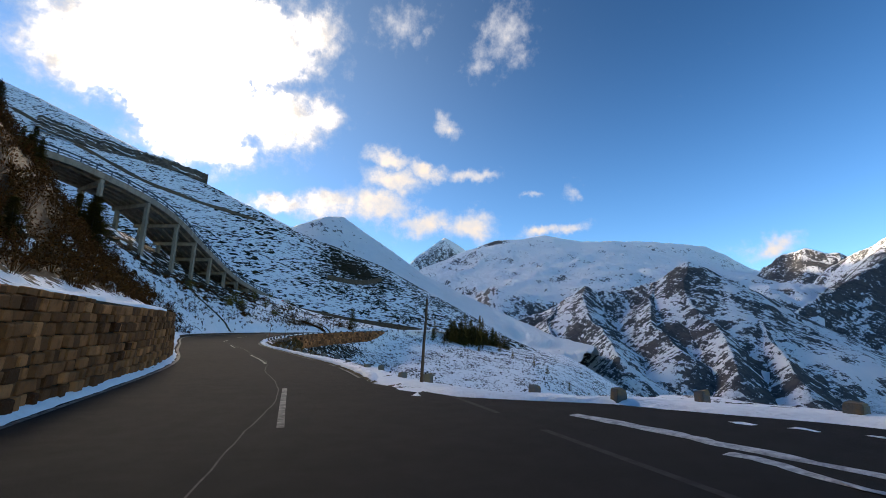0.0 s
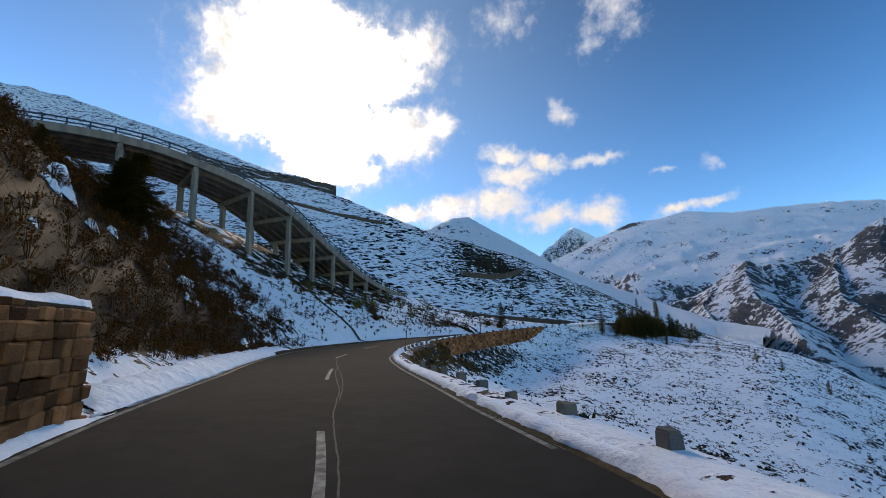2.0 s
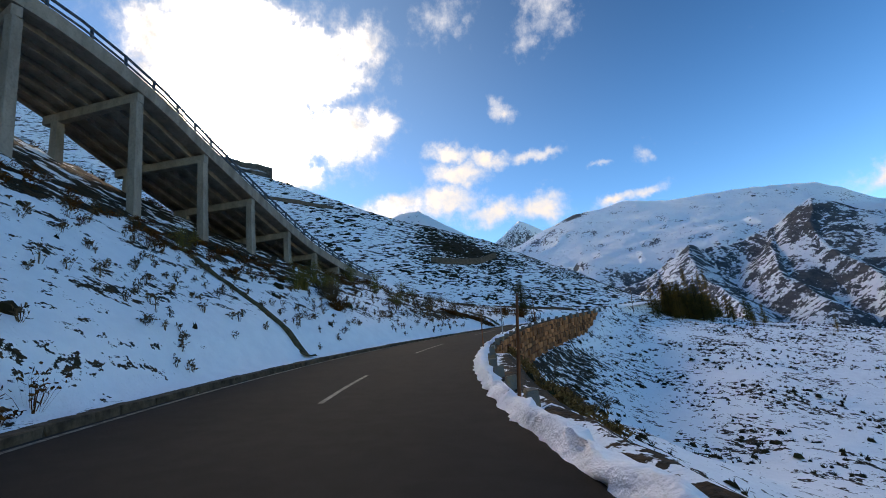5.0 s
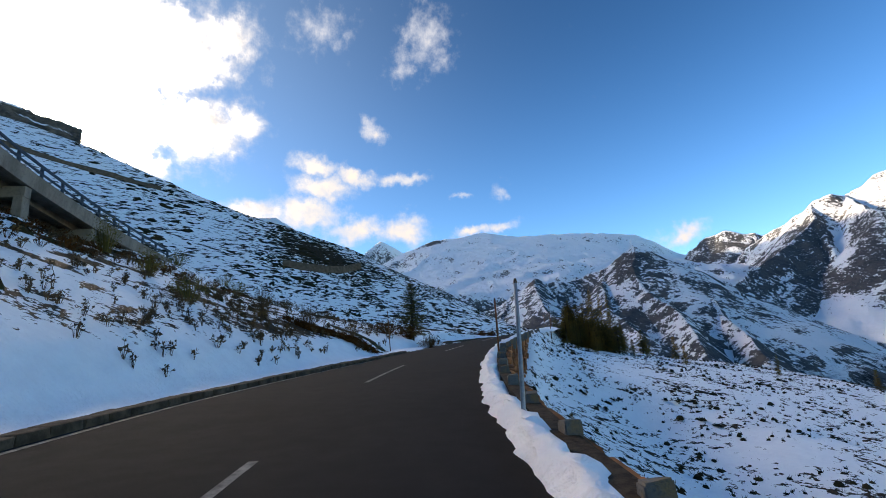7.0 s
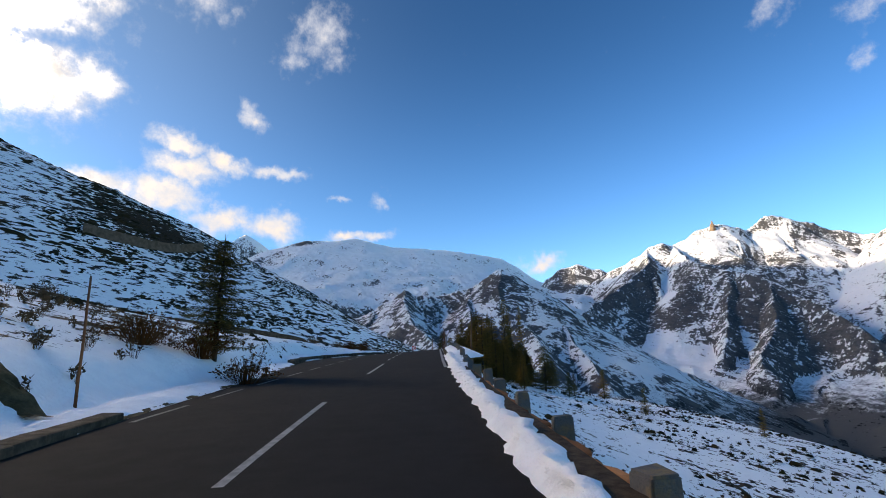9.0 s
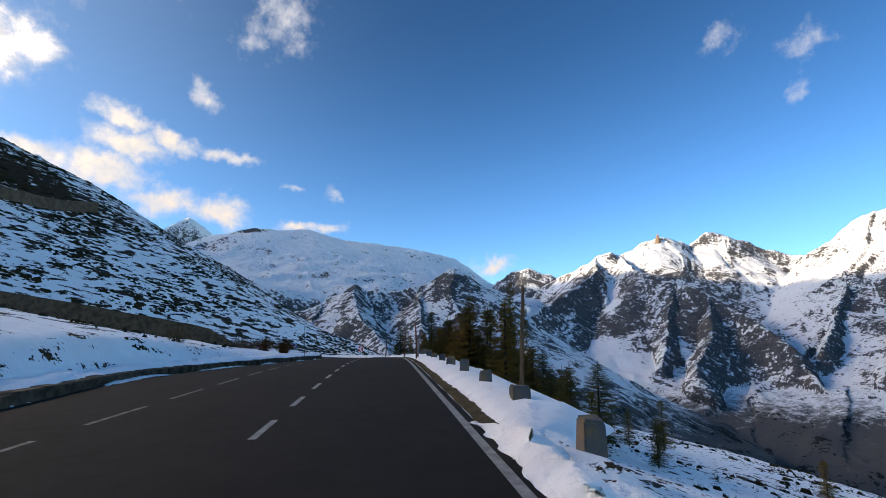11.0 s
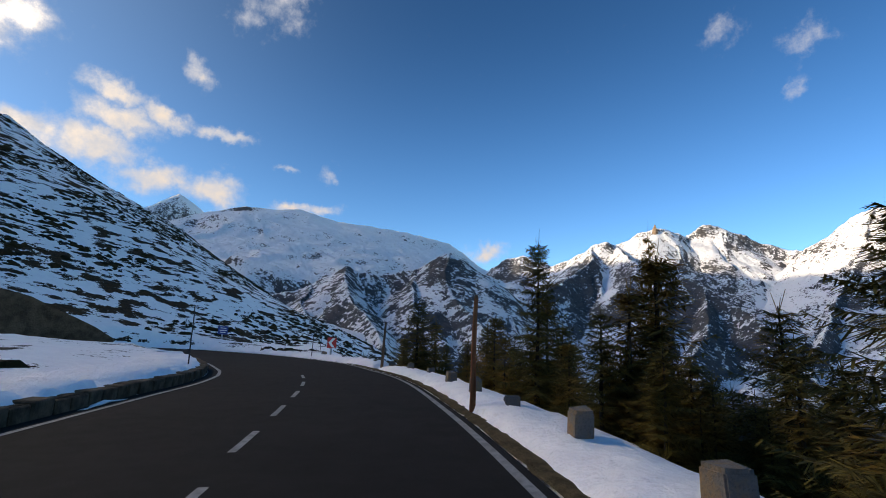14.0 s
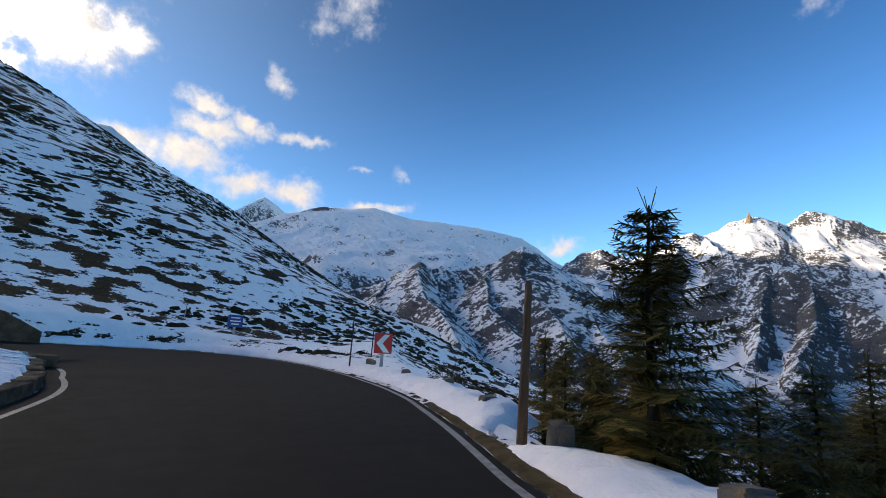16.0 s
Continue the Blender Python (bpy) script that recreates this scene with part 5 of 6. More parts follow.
M_PLATE = material("pale_weathered_plate", mat_simple((0.30, 0.27, 0.23), (0.46, 0.42, 0.36), 9.0, 0.8, 0.02))


def kilometre_stone(s, lat):
    p = spot(s, lat, -.42)
    ob = empty("kilometre_stone", pose(p.x, p.y, p.z, 0, 0, heading(s) - 94), "brown kilometre stone with a pale number plate in the snow", "kilometre stone")
    bm = bmesh.new()
    bmesh.ops.create_cube(bm, size=1, matrix=pose(0, 0, .34) @ Matrix.Diagonal((.30, .16, .68, 1)))
    for v in bm.verts:
        if v.co.z > .5:
            v.co.x *= .9
    bmesh.ops.bevel(bm, geom=list(bm.edges), offset=.02, segments=2, affect="EDGES")
    part("block", bm, M_TERRACE, ob)
    bm = bmesh.new()
    flat_board(bm, .19, .24, .012)
    plate = part("plate", bm, M_PLATE, ob, "pale number plate")
    plate.location = (0, -.088, .53)
    text = bpy.data.curves.new("number", "FONT")
    text.body, text.size, text.extrude = "22", .12, .002
    text.align_x = text.align_y = "CENTER"
    made = bpy.data.objects.new("number", text)
    bpy.context.scene.collection.objects.link(made)
    bpy.context.view_layer.update()
    data = bpy.data.meshes.new_from_object(made.evaluated_get(bpy.context.evaluated_depsgraph_get()))
    bpy.data.objects.remove(made)
    data.materials.clear()
    data.materials.append(M_DARK)
    number = new("number", data)
    number.parent = plate
    number.matrix_local = pose(0, -.010, .045, 90)
    return ob


kilometre_stone(124.55, 3.65)
chevron_sign(11.6, 187.0, height(11.6, 187.0), 11.35, 8)
blue_sign(5.9, 204.6, height(5.9, 204.6), 12.1, 14)


def orange_marker(x, y):
    z = height(x, y)
    ob = empty("orange_marker", pose(x, y, z, 0, 0, 20), "small orange marker board on a stake in the snow", "marker")
    bm = bmesh.new()
    box_between(bm, Vector((0, .03, -.3)), Vector((0, .03, 1.2)), .06, .06, Vector((0, 1, 0)))
    part("stake", bm, M_WOOD, ob)
    bm = bmesh.new()
    flat_board(bm, .62, .55, .03)
    part("board", bm, M_ORANGE, ob, "orange board").location = (0, 0, 1.15)


orange_marker(-43.0, 132.0)


# ---- cliff ----
def cliff(name, crest, drop, label, seed):
    """A banded rock face under a crest line of (x, y, z) that runs from its free end backwards; snow lies on its top."""
    line = spline([(*p, d) for p, d in zip(crest, drop)], 0.9)
    t, r = frames(line)
    V, n = [], len(line)
    steps = np.linspace(0, 1, 15)
    for i, (x, y, z, d) in enumerate(line):
        top = z + 1.1 * noise.noise(Vector((i * .11, seed, 0))) + .7 * noise.noise(Vector((i * .5, seed, 3)))
        end = min(1.0, .12 + i * .30)
        row = []
        for f in steps:
            band = .9 * noise.noise(Vector((f * 9 + .02 * i, seed, 1))) + .8 * noise.noise(Vector((i * .22, f * 4, seed))) + .5 * noise.noise(Vector((i * .8, f * 9, seed)))
            row.append((-(2.4 * (1 - f) + band) * end, top - d * (1 - f)))
        row += [(2.0 * end, top + .5), (6.0 * end, top + .6), (14.0 * end, top - 1.5), (26.0 * end, top - d - 4)]
        V += [(x + r[i, 0] * la, y + r[i, 1] * la, h) for la, h in row]
    w = len(steps) + 4
    return tagged(mesh_object(name, V, grid_faces(n, w) + [tuple(range(w))], M_CRAG), label, "rock", kind="structure")


def mat_crag(k):
    flat = k.scaled(k.pos, 1, 1, 2.0)
    v, tiny = k.noise(flat, .30, 7.0, .65), k.noise(k.pos, 1.1, 6.0, .65)
    c = k.mix(k.ramp(v, .3, .7), (.05, .045, .04), (.17, .145, .115))
    c = k.mix(k.math("MULTIPLY", k.ramp(tiny, .45, .7), .5), c, (.03, .028, .026))
    return k.mix(k.ramp(k.math("ADD", k.up, k.math("MULTIPLY", tiny, .5)), .78, .98), c, (.84, .85, .88)), .9, k.math("ADD", v, tiny), .5


M_CRAG = material("crag_rock", mat_crag)
cliff("cliff", ((-131, 256, 100), (-140, 250, 102.5), (-150, 244, 104.8), (-165, 236, 107), (-180, 227.5, 110), (-198, 218, 115)), (15, 14, 13, 11, 9, 8), "dark layered cliff on the skyline above the slope", 4)

# ---- plants ----


def mat_leaf(a, b, c, rough=.85):
    def build(k):
        r = k.n("ShaderNodeNewGeometry").outputs["Random Per Island"]
        col = k.mix(r, a, b)
        col = k.mix(k.ramp(k.noise(k.pos, 1.3, 3.0), .5, .75), col, c)
        return col, rough, None, 0.0
    return build


M_NEEDLE = material("spruce_needles", mat_leaf((.062, .054, .016), (.18, .14, .032), (.25, .155, .036)))
M_LARCH = material("larch_needles", mat_leaf((.12, .083, .019), (.26, .175, .038), (.34, .19, .038)))
M_BARK = material("bark", mat_simple((.035, .027, .02), (.10, .08, .06), 8.0, .9, .02, stretch=(1, 1, .2)))
M_TWIG = material("dry_twigs", mat_leaf((.05, .032, .018), (.14, .085, .04), (.20, .12, .045)))
M_HEATH = material("heather", mat_leaf((.010, .009, .004), (.042, .028, .010), (.034, .032, .010)))
M_RUSSET = material("russet_scrub", mat_leaf((.036, .013, .003), (.13, .048, .009), (.07, .034, .007)))


def conifer(name, h, seed, needle, spread=.30, sparse=1.0, label="", at=None, yaw=0):
    """A trunk with whorls of drooping branches, each a spine with many small twigs."""
    rng = random.Random(seed)
    tree = empty(name, pose(*(at or (0, 0, 0)), 0, rng.uniform(-2, 2), yaw), label, "tree", group="conifers below the road")
    bm = bmesh.new()
    lx, ly, pts = 0.0, 0.0, [Vector((0, 0, -.5))]
    for i in range(1, 9):
        lx += rng.uniform(-.02, .02)
        ly += rng.uniform(-.02, .02)
        pts.append(Vector((lx, ly, h * i / 8)))
    stem(bm, pts, [.016 * h * (1.02 - i / 8) ** .9 + .007 for i in range(9)], 6)
    part("trunk", bm, M_BARK, tree, "", True)
    V, F = [], []

    def leaf(a, b, w):
        d = (b - a)
        r = d.cross(Vector((rng.uniform(-.4, .4), rng.uniform(-.4, .4), 1))).normalized() * w
        o = len(V)
        V.extend((a - r * .6, a + r * .6, b + r * .35, b - r * .35))
        F.append((o, o + 1, o + 2, o + 3))
    z = h * .10
    while z < h * .985:
        u = z / h
        reach = h * spread * (1 - u) ** .72 * (0.75 + .25 * math.sin(min(u * 9, 1.57)))
        n = rng.choice((4, 5, 5, 6))
        a0 = rng.uniform(0, 6.28)
        for b in range(n):
            if rng.random() > sparse:
                continue
            az = a0 + 6.283 * b / n + rng.uniform(-.35, .35)
            L = reach * rng.uniform(.55, 1.12) + .08
            out = Vector((math.cos(az), math.sin(az), 0))
            side = Vector((-out.y, out.x, 0))
            lift = rng.uniform(.0, .3) + .45 * u
            steps = max(3, int(L / .11))
            prev = Vector((0, 0, z))
            for k in range(1, steps + 1):
                t = k / steps
                p = Vector((0, 0, z)) + out * (L * t) + Vector((0, 0, L * (lift * t - .62 * t * t + .42 * t ** 4)))
                leaf(prev, p, .016 + .018 * (1 - t))
                for sgn in (-1, 1):
                    for m in range(6):
                        tl = (.13 + .34 * (1 - t) * min(1, L)) * rng.uniform(.6, 1.25)
                        q = prev.lerp(p, rng.random())
                        leaf(q, q + side * sgn * tl * .85 + out * tl * rng.uniform(.25, .8) + Vector((0, 0, tl * rng.uniform(-.55, .22))), .012 + .016 * rng.random())
                prev = p
        z += max(.07, .040 * h * rng.uniform(.8, 1.25) * (1.1 - .5 * u))
    for m in range(7):
        leaf(Vector((lx, ly, h * .97)), Vector((lx + rng.uniform(-.1, .1), ly + rng.uniform(-.1, .1), h * (1.0 + .01 * m))), .012)
    mesh_object("crown", V, F, needle, tree)
    return tree


SPRUCE = "dark green spruce with drooping needled branches beside the road"
LARCH = "thin larch with sparse yellowing branches below the road"
conif = [(-1.7, 133.4, 11.9, 1), (7.1, 144.7, 15.2, 1, .62), (3.9, 142.8, 12.9, 3), (2.8, 143.2, 13.6, 1), (3.3, 144.2, 12.9, 2), (4.1, 146.3, 13.0, 3), (6.6, 152.3, 13.1, 0), (5.5, 149.5, 12.4, 1), (10.0, 162.1, 14.75, 2, .85), (8.6, 157.5, 12.7, 3), (13.7, 160.8, 15.3, 1, .6), (12.0, 149.4, 15.0, 1, .5), (12.0, 152.1, 15.3, 1, .55), (9.2, 157.2, 13.5, 3),
         (6.0, 145.6, 13.3, 1), (9.2, 147.5, 12.6, 2), (7.6, 150.8, 12.4, 0), (10.5, 155.5, 12.4, 0), (12.2, 164.0, 13.4, 1), (11.0, 165.5, 12.6, 3), (12.0, 173.8, 13.75, 0, 1.3), (14.6, 176.5, 12.8, 3), (15.6, 172.0, 12.2, 1), (14.0, 179.5, 11.9, 3), (17.8, 169.0, 12.8, 0), (19.5, 175.0, 11.8, 2)]
base_trees = []
for kind, (hh, mat, sp, sparse, lab, nm) in enumerate(((5.2, M_NEEDLE, .33, .97, SPRUCE, "spruce"), (5.4, M_LARCH, .25, .72, LARCH, "larch"), (5.0, M_NEEDLE, .29, .85, SPRUCE, "spruce"), (4.2, M_LARCH, .28, .8, LARCH, "larch"))):
    base_trees.append((conifer(nm, hh, 40 + kind, mat, sp, sparse, lab), hh))
first = [True] * 4


def plant_tree(x, y, top, kind, yaw=0, girth=1.0):
    z = height(x, y) - .1
    ob, hh = base_trees[kind]
    k = max(.25, (top - z) / hh)
    m = pose(x, y, z, 0, 0, yaw)
    if first[kind]:
        first[kind] = False
        ob.matrix_world = m @ Matrix.Diagonal((k * girth, k * girth, k, 1))
        return ob
    c = copy_thing(ob, m)
    c.scale = (k * girth, k * girth, k)
    return c


for i, (x, y, top, kind, *girth) in enumerate(conif):
    plant_tree(x, y, top, kind, i * 67, girth[0] if girth else 1.15)
plant_tree(-21.6, 119.6, 13.5, 0, 30, 1.25)
for i in range(22):
    rng = random.Random(500 + i)
    x, y = rng.uniform(4, 17), rng.uniform(138, 180)
    if nearest(LOWER, np.array([x]), np.array([y]))[1][0] > 6.3:
        plant_tree(x, y, height(x, y) + rng.uniform(1.6, 3.6), rng.choice((0, 1, 3, 3)), rng.uniform(0, 360))
for i, (x, y, h) in enumerate(((5.6, 153.6, 0), (-2.0, 129.5, 3.0), (1.0, 131.5, 2.6), (2.6, 134.5, 3.4), (4.5, 137.0, 2.8), (6.5, 133.0, 2.2), (10.0, 128, 2.2), (18, 124, 2.2), (24, 112, 2.0), (27, 105, 2.0), (30, 98, 2.2), (33, 90, 1.8), (22, 117, 2.0), (35, 78, 2.0), (36, 70, 1.8))):
    if h:
        plant_tree(x, y, height(x, y) + h, (3, 0, 3, 1)[i % 4], i * 50)


def shrub(V, F, x, y, z, r, h, n, seed, up=(0, 0, 1)):
    rng = random.Random(seed)
    for i in range(n):
        a, t = rng.uniform(0, 6.28), rng.uniform(0, 1) ** .6
        base = Vector((x + math.cos(a) * r * .3 * t, y + math.sin(a) * r * .3 * t, z - .05))
        tip = Vector((x + math.cos(a) * r * t, y + math.sin(a) * r * t, z + h * (1.05 - .55 * t * t) * rng.uniform(.55, 1.1)))
        w = rng.uniform(.006, .014)
        side = Vector((-math.sin(a), math.cos(a), 0)) * w
        o = len(V)
        mid = base.lerp(tip, .55) + Vector((rng.uniform(-.05, .05), rng.uniform(-.05, .05), .04))
        V.extend((base - side, base + side, mid + side * .7, mid - side * .7, tip))
        F.extend(((o, o + 1, o + 2, o + 3), (o + 3, o + 2, o + 4)))
        for m in range(4):
            q = mid.lerp(tip, rng.random())
            d = Vector((rng.uniform(-1, 1), rng.uniform(-1, 1), rng.uniform(-.2, 1))).normalized() * rng.uniform(.06, .16)
            e = Vector((rng.uniform(-1, 1), rng.uniform(-1, 1), rng.uniform(-1, 1))).normalized() * rng.uniform(.015, .045)
            o = len(V)
            V.extend((q, q + d * .6 + e, q + d, q + d * .6 - e))
            F.append((o, o + 1, o + 2, o + 3))


def tuft(V, F, x, y, z, r, h, seed):
    """A low mound of heather poking out of the snow: a ragged cap with blades."""
    rng = random.Random(seed)
    a0, n = rng.uniform(0, 6.28), 7
    st, sa = rng.uniform(.9, 1.5) if seed < 20000 else rng.uniform(1.2, 2.6), math.atan2(slope_now[0], -slope_now[1]) + rng.uniform(-.35, .35)
    o = len(V)
    ring = []
    for i in range(n):
        a = a0 + 6.283 * i / n
        q = r * rng.uniform(.55, 1.15)
        dx, dy = math.cos(a) * q * st, math.sin(a) * q
        ring.append((dx * math.cos(sa) - dy * math.sin(sa), dx * math.sin(sa) + dy * math.cos(sa)))
    zz = SLOPE(x, y)
    V.extend([Vector((x + dx, y + dy, z + zz[0] * dx + zz[1] * dy - .03)) for dx, dy in ring])
    V.extend([Vector((x + dx * .55, y + dy * .55, z + zz[0] * dx * .55 + zz[1] * dy * .55 + h * rng.uniform(.5, 1.1))) for dx, dy in ring])
    V.append(Vector((x, y, z + h)))
    for i in range(n):
        j = (i + 1) % n
        F.extend(((o + i, o + j, o + n + j, o + n + i), (o + n + i, o + n + j, o + 2 * n)))
    for i in range(5):
        a = rng.uniform(0, 6.28)
        b = Vector((x + math.cos(a) * r * rng.uniform(.1, .9), y + math.sin(a) * r * .6, z + h * .4))
        t = b + Vector((rng.uniform(-.12, .12), rng.uniform(-.12, .12), rng.uniform(.08, .22)))
        o = len(V)
        V.extend((b + Vector((.02, 0, 0)), b - Vector((.02, 0, 0)), t))
        F.append((o, o + 1, o + 2))


def SLOPE(x, y):
    return slope_now


def places(n, box, seed, keep):
    rng = np.random.RandomState(seed)
    x, y = rng.uniform(box[0], box[1], n), rng.uniform(box[2], box[3], n)
    i, lat, past = nearest(LOWER, x, y)
    j, lat2, _ = nearest(UPPER, x, y)
    ok = keep(x, y, ARC[i], lat, rng) & ((lat > HALF + WIDE_R[i] + 1.3) | (lat < -HALF - WIDE_L[i] - 1.2)) & ((np.abs(lat2) > 4.6))
    x, y = x[ok], y[ok]
    z = land(x, y)
    gx, gy = (land(x + .3, y) - z) / .3, (land(x, y + .3) - z) / .3
    return x, y, z, gx, gy, rng


def clumped(x, y, scale, seed, cut):
    return wave(x * scale, y * scale, seed) + .6 * wave(x * scale * 2.7, y * scale * 2.7, seed + 1) > cut


def tufts(name, n, box, seed, keep, mat, rr, hh, label):
    global slope_now
    x, y, z, gx, gy, rng = places(n, box, seed, keep)
    V, F = [], []
    for k in range(len(x)):
        slope_now = (float(np.clip(gx[k], -.8, .8)), float(np.clip(gy[k], -.8, .8)))
        if abs(gx[k]) + abs(gy[k]) > 2.2:
            continue
        r = rng.uniform(*rr) * rng.choice((.6, 1, 1, 1.5))
        tuft(V, F, x[k], y[k], z[k], r, r * rng.uniform(*hh), seed * 10000 + k)
    return tagged(mesh_object(name, V, F, mat), label, "tufts", kind="stuff")


slope_now = (0, 0)
tufts("heather_tufts", 9000, (-24, 45, 20, 150), 1, lambda x, y, s, lat, r: (lat > 4) & (lat < 52) & clumped(x, y, .35, 50, -.15), M_HEATH, (.07, .2), (.35, .8), "dark heather and stones poking through the snow")
tufts("heather_tufts", 15000, (-60, 45, 196, 275), 2, lambda x, y, s, lat, r: clumped(x, y, .25, 53, -.05), M_HEATH, (.10, .34), (.3, .6), "dark heather ledges on the snowy hillside")
tufts("heather_tufts", 5200, (-45, 5, 55, 200), 3, lambda x, y, s, lat, r: (lat < -6) & clumped(x, y, .3, 56, .25) & ~((lat > -12) & (s > 100) & (r.uniform(size=len(x)) < .7)), M_HEATH, (.08, .26), (.5, 1.1), "dark heather and grass tufts on the snowy bank")
tufts("heather_tufts", 3000, (-130, -40, 60, 270), 4, lambda x, y, s, lat, r: clumped(x, y, .12, 59, .0), M_HEATH, (.3, .8), (.25, .5), "dark heather ledges on the snowy hillside")


def shrubs(name, n, box, seed, keep, mat, rr, hh, twigs, label):
    x, y, z, gx, gy, rng = places(n, box, seed, keep)
    V, F = [], []
    for k in range(len(x)):
        r = rng.uniform(*rr)
        shrub(V, F, x[k], y[k], z[k], r, r * rng.uniform(*hh), twigs, seed * 10000 + k)
    return tagged(mesh_object(name, V, F, mat), label, "shrubs", kind="stuff")


shrubs("russet_scrub", 7000, (-48, -6, -8, 66), 11, lambda x, y, s, lat, r: (lat < -4.3) & (lat > -34) & (s < 112) & clumped(x, y, .3, 61, -1.25), M_RUSSET, (.35, .85), (.7, 1.35), 24, "dense russet-brown scrub with snow patches on the steep bank")
shrubs("russet_scrub", 420, (-42, -18, 60, 118), 14, lambda x, y, s, lat, r: (lat < -6.2) & (lat > -17) & clumped(x, y, .35, 63, .75), M_RUSSET, (.25, .6), (.5, .9), 26, "low russet scrub on the snowy bank")
M_DEADGRASS = material("dead_grass", mat_leaf((.10, .055, .018), (.24, .14, .045), (.17, .10, .03)))
shrubs("russet_scrub", 2200, (-28, -8, 46, 84), 15, lambda x, y, s, lat, r: (lat > 4.0) & (lat < 6.8) & (s > 98) & (s < 134), M_DEADGRASS, (.2, .45), (.4, .8), 24, "dead russet grass on the embankment below the road")
shrubs("dry_stalks", 1300, (-42, -5, 60, 130), 12, lambda x, y, s, lat, r: (lat < -6.5) & (lat > -22), M_TWIG, (.12, .35), (1.2, 2.4), 12, "dry brown stalks sticking out of the snow")
shrubs("dry_stalks", 1200, (-40, -22, 66, 112), 17, lambda x, y, s, lat, r: (lat < -5.6) & (lat > -13) & clumped(x, y, .4, 66, -.1), M_TWIG, (.06, .16), (2.6, 4.4), 7, "thin dry stalks standing in the snowy bank")
shrubs("dry_stalks", 160, (-22, 8, 60, 120), 13, lambda x, y, s, lat, r: (lat > 4.4) & (lat < 8), M_TWIG, (.15, .4), (1.0, 2.0), 12, "dry brown stalks sticking out of the snow")


def bush(x, y, r, h, n, mat, label, seed):
    V, F = [], []
    shrub(V, F, 0, 0, 0, r, h, n, seed)
    ob = mesh_object("bush", V, F, mat)
    ob.matrix_world = pose(x, y, height(x, y))
    return tagged(ob, label, "bush")


for k, (x, y, r, h, n, m) in enumerate(((-31.2, 103.5, 1.5, 1.9, 170, 0), (-29.0, 106.2, 1.2, 1.5, 130, 0), (-33.5, 99.0, 1.1, 1.5, 120, 1), (-26.5, 108.8, .9, .8, 90, 0), (-36.5, 101.5, 1.0, 1.6, 120, 1), (-24.0, 117.5, 1.9, 1.2, 320, 2), (-20.4, 116.0, 1.3, 1.0, 220, 2), (-22.0, 118.6, 1.4, 1.3, 240, 2),
        (-37.0, 84.5, 1.0, 2.2, 120, 1), (-38.5, 91.0, 1.2, 2.4, 140, 1), (-39.5, 76.0, 1.0, 1.8, 110, 1), (-40.0, 104.0, 1.0, 2.6, 140, 1), (13.4, 184.6, .9, 1.3, 140, 0), (-4.0, 164.5, 1.1, 1.3, 420, 2), (-5.4, 166.6, 1.2, 1.4, 420, 2), (-6.6, 168.6, 1.1, 1.1, 300, 0), (-8.5, 160.0, 1.0, .9, 90, 0), (-13, 150, 1.0, .9, 90, 0),
        (-35.6, 87.4, 1.3, 1.5, 420, 0), (-34.3, 85.4, 1.0, 1.0, 300, 2), (-36.8, 89.6, 1.2, 1.7, 380, 1), (-37.2, 86.2, 1.1, 1.6, 300, 1), (-17.2, 84.5, .8, .9, 90, 0), (-18.5, 79.5, .7, .7, 80, 0), (-41.5, 118, 1.2, 1.6, 120, 1), (-36, 116, 1.1, 1.2, 110, 1), (-33, 121, 1.0, 1.0, 100, 0), (-40, 126, 1.2, 1.3, 110, 1), (-30, 128, 1.0, 1.0, 100, 0))):
    bush(x, y, r, h, n, (M_TWIG, M_NEEDLE, M_RUSSET)[m], ("bare grey-brown bush in the snow", "dark green dwarf pine bush on the snowy bank", "low russet bush on the snowy bank")[m], 900 + k)
for k in range(6):
    rng = random.Random(3300 + k)
    p = spot(124.9 + .75 * k, 4.3 + rng.uniform(0, .2))
    bush(p.x, p.y, rng.uniform(.22, .34), min(.9, max(.3, p.z + rng.uniform(-.3, .0) - height(p.x, p.y))), 170, (M_DEADGRASS, M_TWIG)[k % 2], "dry brown bush against the outer face of the road wall", 960 + k)
for k, (x, y, top) in enumerate(((-15.5, 3.5, 8.5), (-17.5, 8.0, 9.0), (-20.0, 14.0, 10.5), (-19.0, 0.0, 10.0), (-23.5, 22, 12.5), (-26.5, 29, 13.5), (-30, 36, 15.0))):
    t = plant_tree(x, y, height(x, y) + .9, (0, 2)[k % 2], k * 70, 1.5)
    t["label"], t["group"] = "dark green conifer on the steep brown bank", "conifers on the bank"

for x, y, top, g in ((-32.0, 43.2, 15.9, 1.7), (-30.2, 40.6, 14.2, 1.8), (-34.5, 44.2, 16.4, 1.6), (-13.4, 14.6, 6.3, 1.6), (-15.6, 13.6, 7.2, 1.6)):
    t = plant_tree(x, y, top, 2, x * 31, g)
    t["label"], t["group"] = "dark bushy conifer on the steep brown bank", "conifers on the bank"

for i in range(16):
    rng = random.Random(2600 + i)
    x, y = rng.uniform(13.5, 22), rng.uniform(156, 174)
    plant_tree(x, y, height(x, y) + rng.uniform(2.6, 5.0), rng.choice((0, 1, 3, 2)), rng.uniform(0, 360), 1.2)

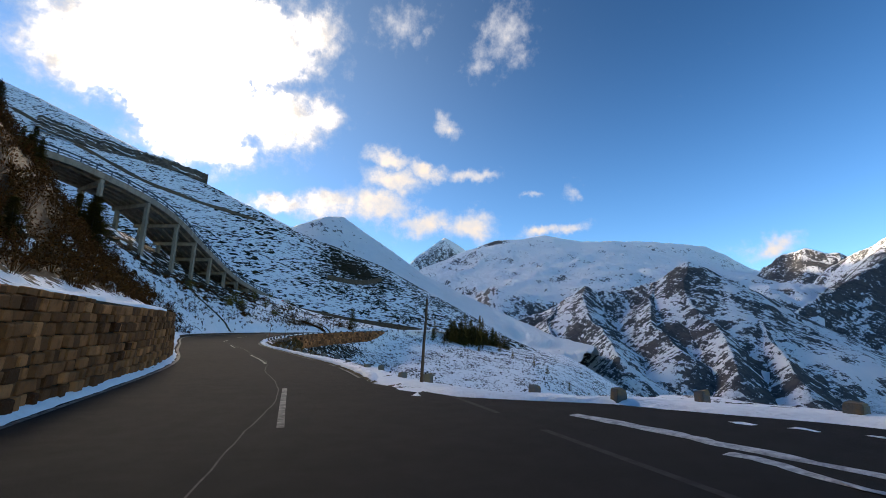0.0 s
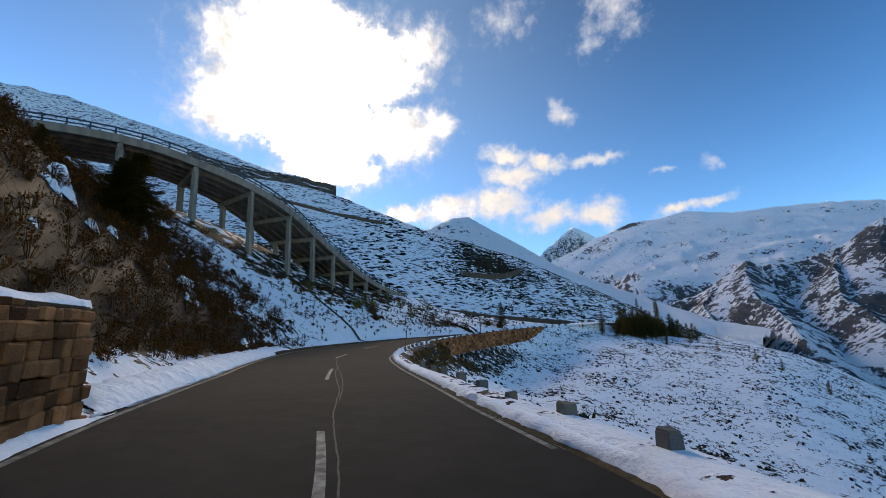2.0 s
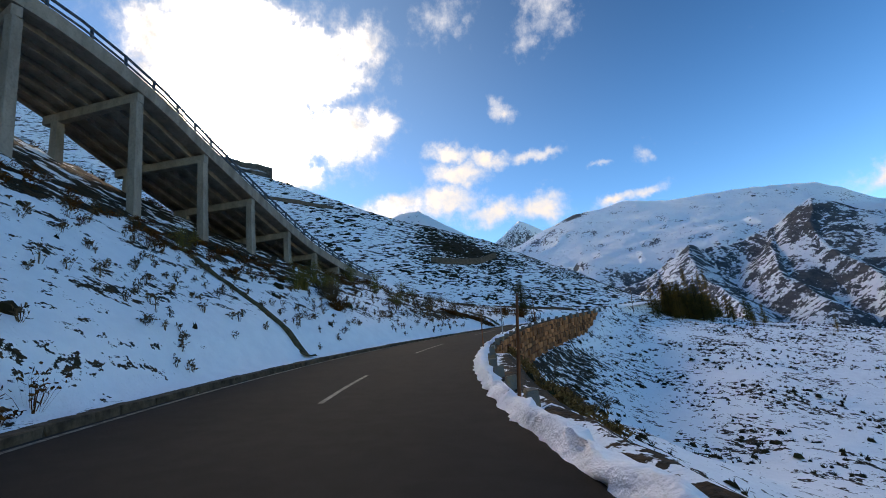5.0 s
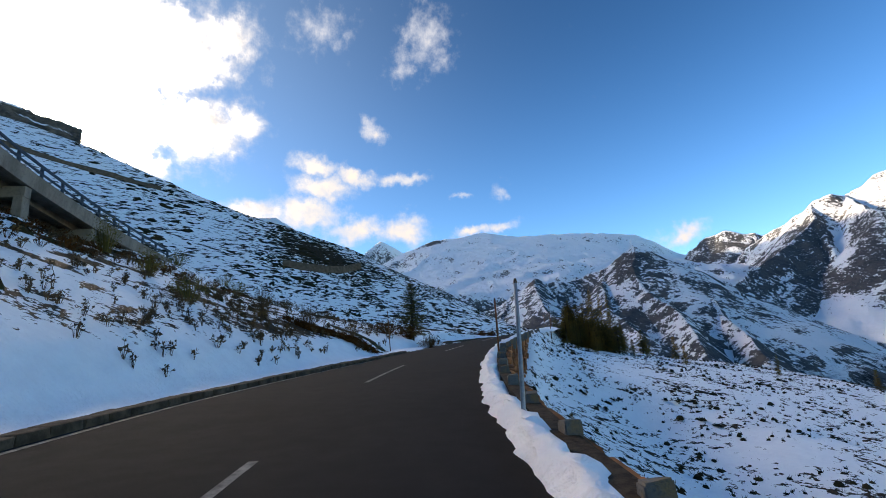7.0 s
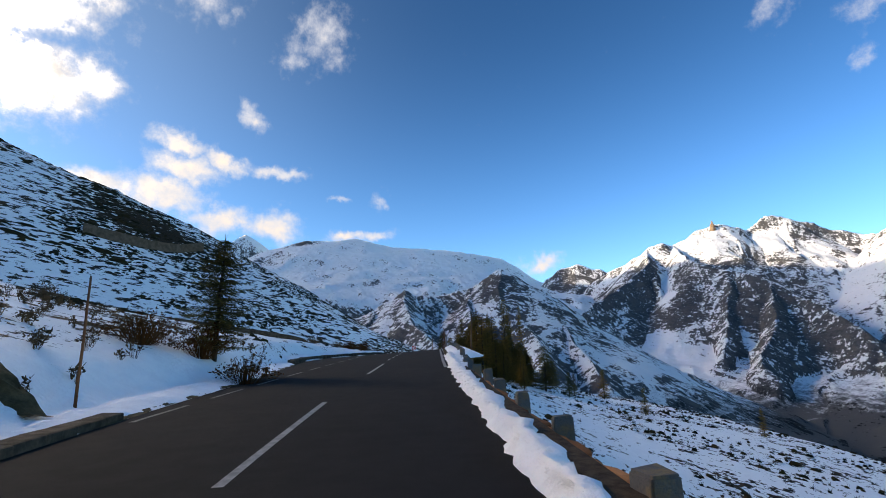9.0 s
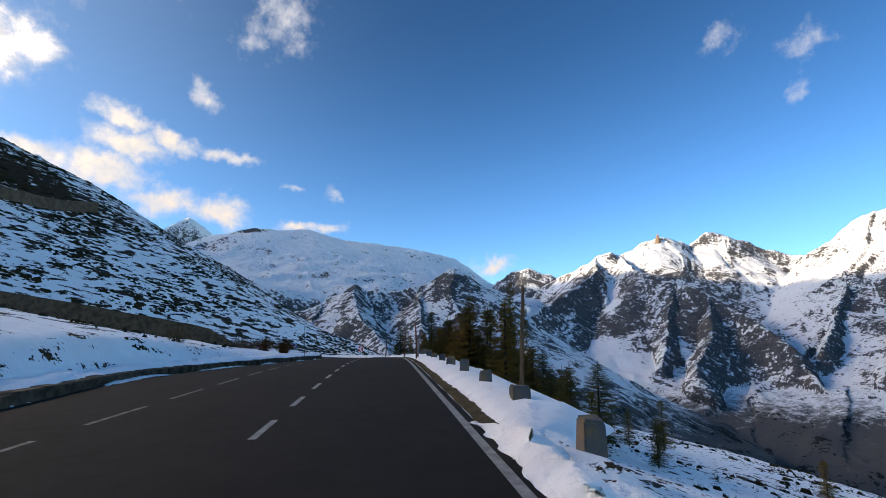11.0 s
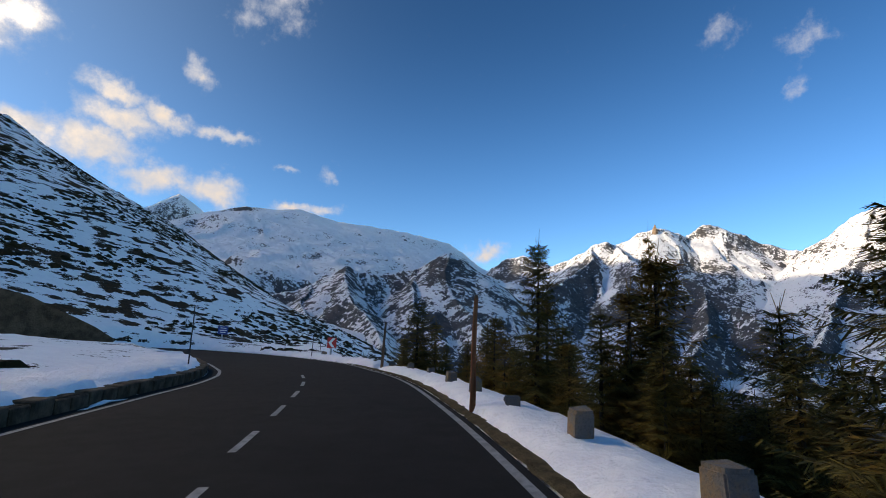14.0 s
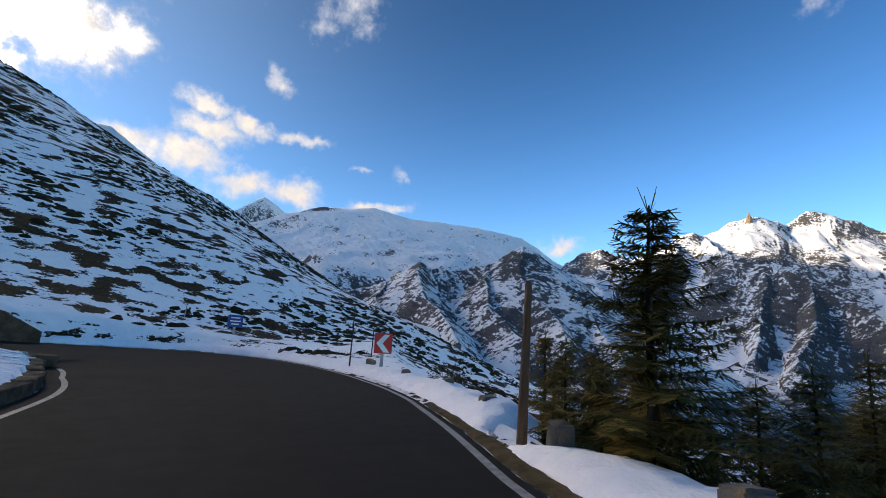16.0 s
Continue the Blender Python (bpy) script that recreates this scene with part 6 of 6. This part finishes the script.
# dark growth under the trees beside the road, and under the viaduct
for i in range(72):
    rng = random.Random(1500 + i)
    p = spot(rng.uniform(200, 238), rng.uniform(6.0, 11))
    plant_tree(p.x, p.y, height(p.x, p.y) + rng.uniform(1.8, 4.2), rng.choice((0, 0, 2, 3)), rng.uniform(0, 360))
for i in range(70):
    rng = random.Random(3500 + i)
    p = spot(rng.uniform(194, 226), rng.uniform(6.6, 13))
    plant_tree(p.x, p.y, height(p.x, p.y) + rng.uniform(2.6, 4.6), rng.choice((0, 2, 2, 3)), rng.uniform(0, 360), 1.3)
for i in range(9):
    rng = random.Random(1700 + i)
    p = spot(rng.uniform(52, 100), -rng.uniform(8.5, 20))
    t = plant_tree(p.x, p.y, height(p.x, p.y) + rng.uniform(1.2, 2.8), rng.choice((0, 2)), rng.uniform(0, 360))
    t["label"], t["group"] = "dark green dwarf conifer on the steep brown bank", "conifers on the bank"
for a, b, h in ((76, -12, 1.9), (80, -11, 2.0), (84, -12.5, 2.4), (71, -11.5, 1.5), (66, -11, 1.4), (88, -14, 2.6)):
    p = spot(a, b)
    t = plant_tree(p.x, p.y, height(p.x, p.y) + h, 0, a * 31)
    t["label"], t["group"] = "dark green conifer on the steep brown bank", "conifers on the bank"
x, y, z, gx, gy, rng = places(900, (-56, -34, 50, 112), 16, lambda x, y, s, lat, r: lat < -7)
V, F = [], []
for k in range(len(x)):
    if abs(nearest(UPPER, x[k:k + 1], y[k:k + 1])[1][0]) < 9:
        r = rng.uniform(.3, .7)
        shrub(V, F, x[k], y[k], z[k], r, r * rng.uniform(.6, 1.1), 24, 160000 + k)
tagged(mesh_object("russet_scrub", V, F, M_RUSSET), "russet scrub on the slope beside the viaduct", "shrubs", kind="stuff")

# grass gutter down the bank
V = []
for i in range(25):
    u = i / 24
    x, y = -31.4 - 7.6 * u, 75.0 + 1.3 * u
    z = height(x, y)
    for d, l in ((-.32, .02), (-.1, .1), (.12, .05), (.34, .02)):
        V.append((x + .1 * d, y + d + random.uniform(-.05, .05), z + l + random.uniform(0, .08)))
tagged(mesh_object("grass_gutter", V, [f[::-1] for f in grid_faces(25, 4)], M_TURF), "dark strip of dead grass running down the bank", "gutter", kind="structure")

V = []
for i in range(20):
    u = i / 19
    x, y = -24.1 - 3.8 * u, 108.3 + 3.3 * u
    z = height(x, y)
    for d, l in ((-.30, .02), (-.1, .10), (.1, .06), (.3, .02)):
        V.append((x + d * .6 + random.uniform(-.05, .05), y + d * .7 + random.uniform(-.05, .05), z + l + random.uniform(0, .08)))
tagged(mesh_object("grass_gutter", V, [f[::-1] for f in grid_faces(20, 4)], M_TURF), "dark strip of dead grass running down the bank", "gutter", kind="structure")
V, F = [], []
for i in range(150):
    rng = random.Random(2100 + i)
    u = rng.random()
    x, y = -25.3 - 4.6 * u + rng.uniform(-.5, .5), 106.8 - 1.2 * u + rng.uniform(-.35, .35)
    shrub(V, F, x, y, height(x, y), rng.uniform(.2, .45), rng.uniform(.15, .35), 26, 2100 + i)
tagged(mesh_object("russet_scrub", V, F, M_RUSSET), "ledge of dead russet grass on the snowy bank", "shrubs", kind="stuff")


def rock_spire():
    bm = bmesh.new()
    bmesh.ops.create_icosphere(bm, subdivisions=3, radius=1)
    for v in bm.verts:
        d = v.co.normalized()
        up = (d.z + 1) / 2
        k = (1.05 - .85 * up) * (1 + .35 * noise.noise(d * 2.3 + Vector((7, 1, 3))) + .15 * noise.noise(d * 6))
        v.co = Vector((d.x * 17 * k, d.y * 17 * k, -25 + 62 * up + 4 * noise.noise(d * 3)))
    # warm pale tone puts the sunlight on the spire into its rock colour
    ob = part("rock_spire", bm, material("spire_rock_sunlit", mat_simple((.22, .15, .10), (.42, .31, .20), .12, .9, 1.5)))
    ob.matrix_world = pose(1965, 1579, 602)
    return tagged(ob, "pointed rock spire on the snowy summit in warm sunlight", "rock", kind="structure")


rock_spire()

patches = tufts("snow_patches", 1500, (-48, -6, -8, 62), 7, lambda x, y, s, lat, r: (lat < -4.6) & (lat > -24) & (s < 104) & clumped(x, y, .5, 71, .35), M_SNOW, (.12, .34), (.9, 1.5), "")
tagged(patches, "small patches of snow lying on the russet scrub", "snow", kind="stuff")
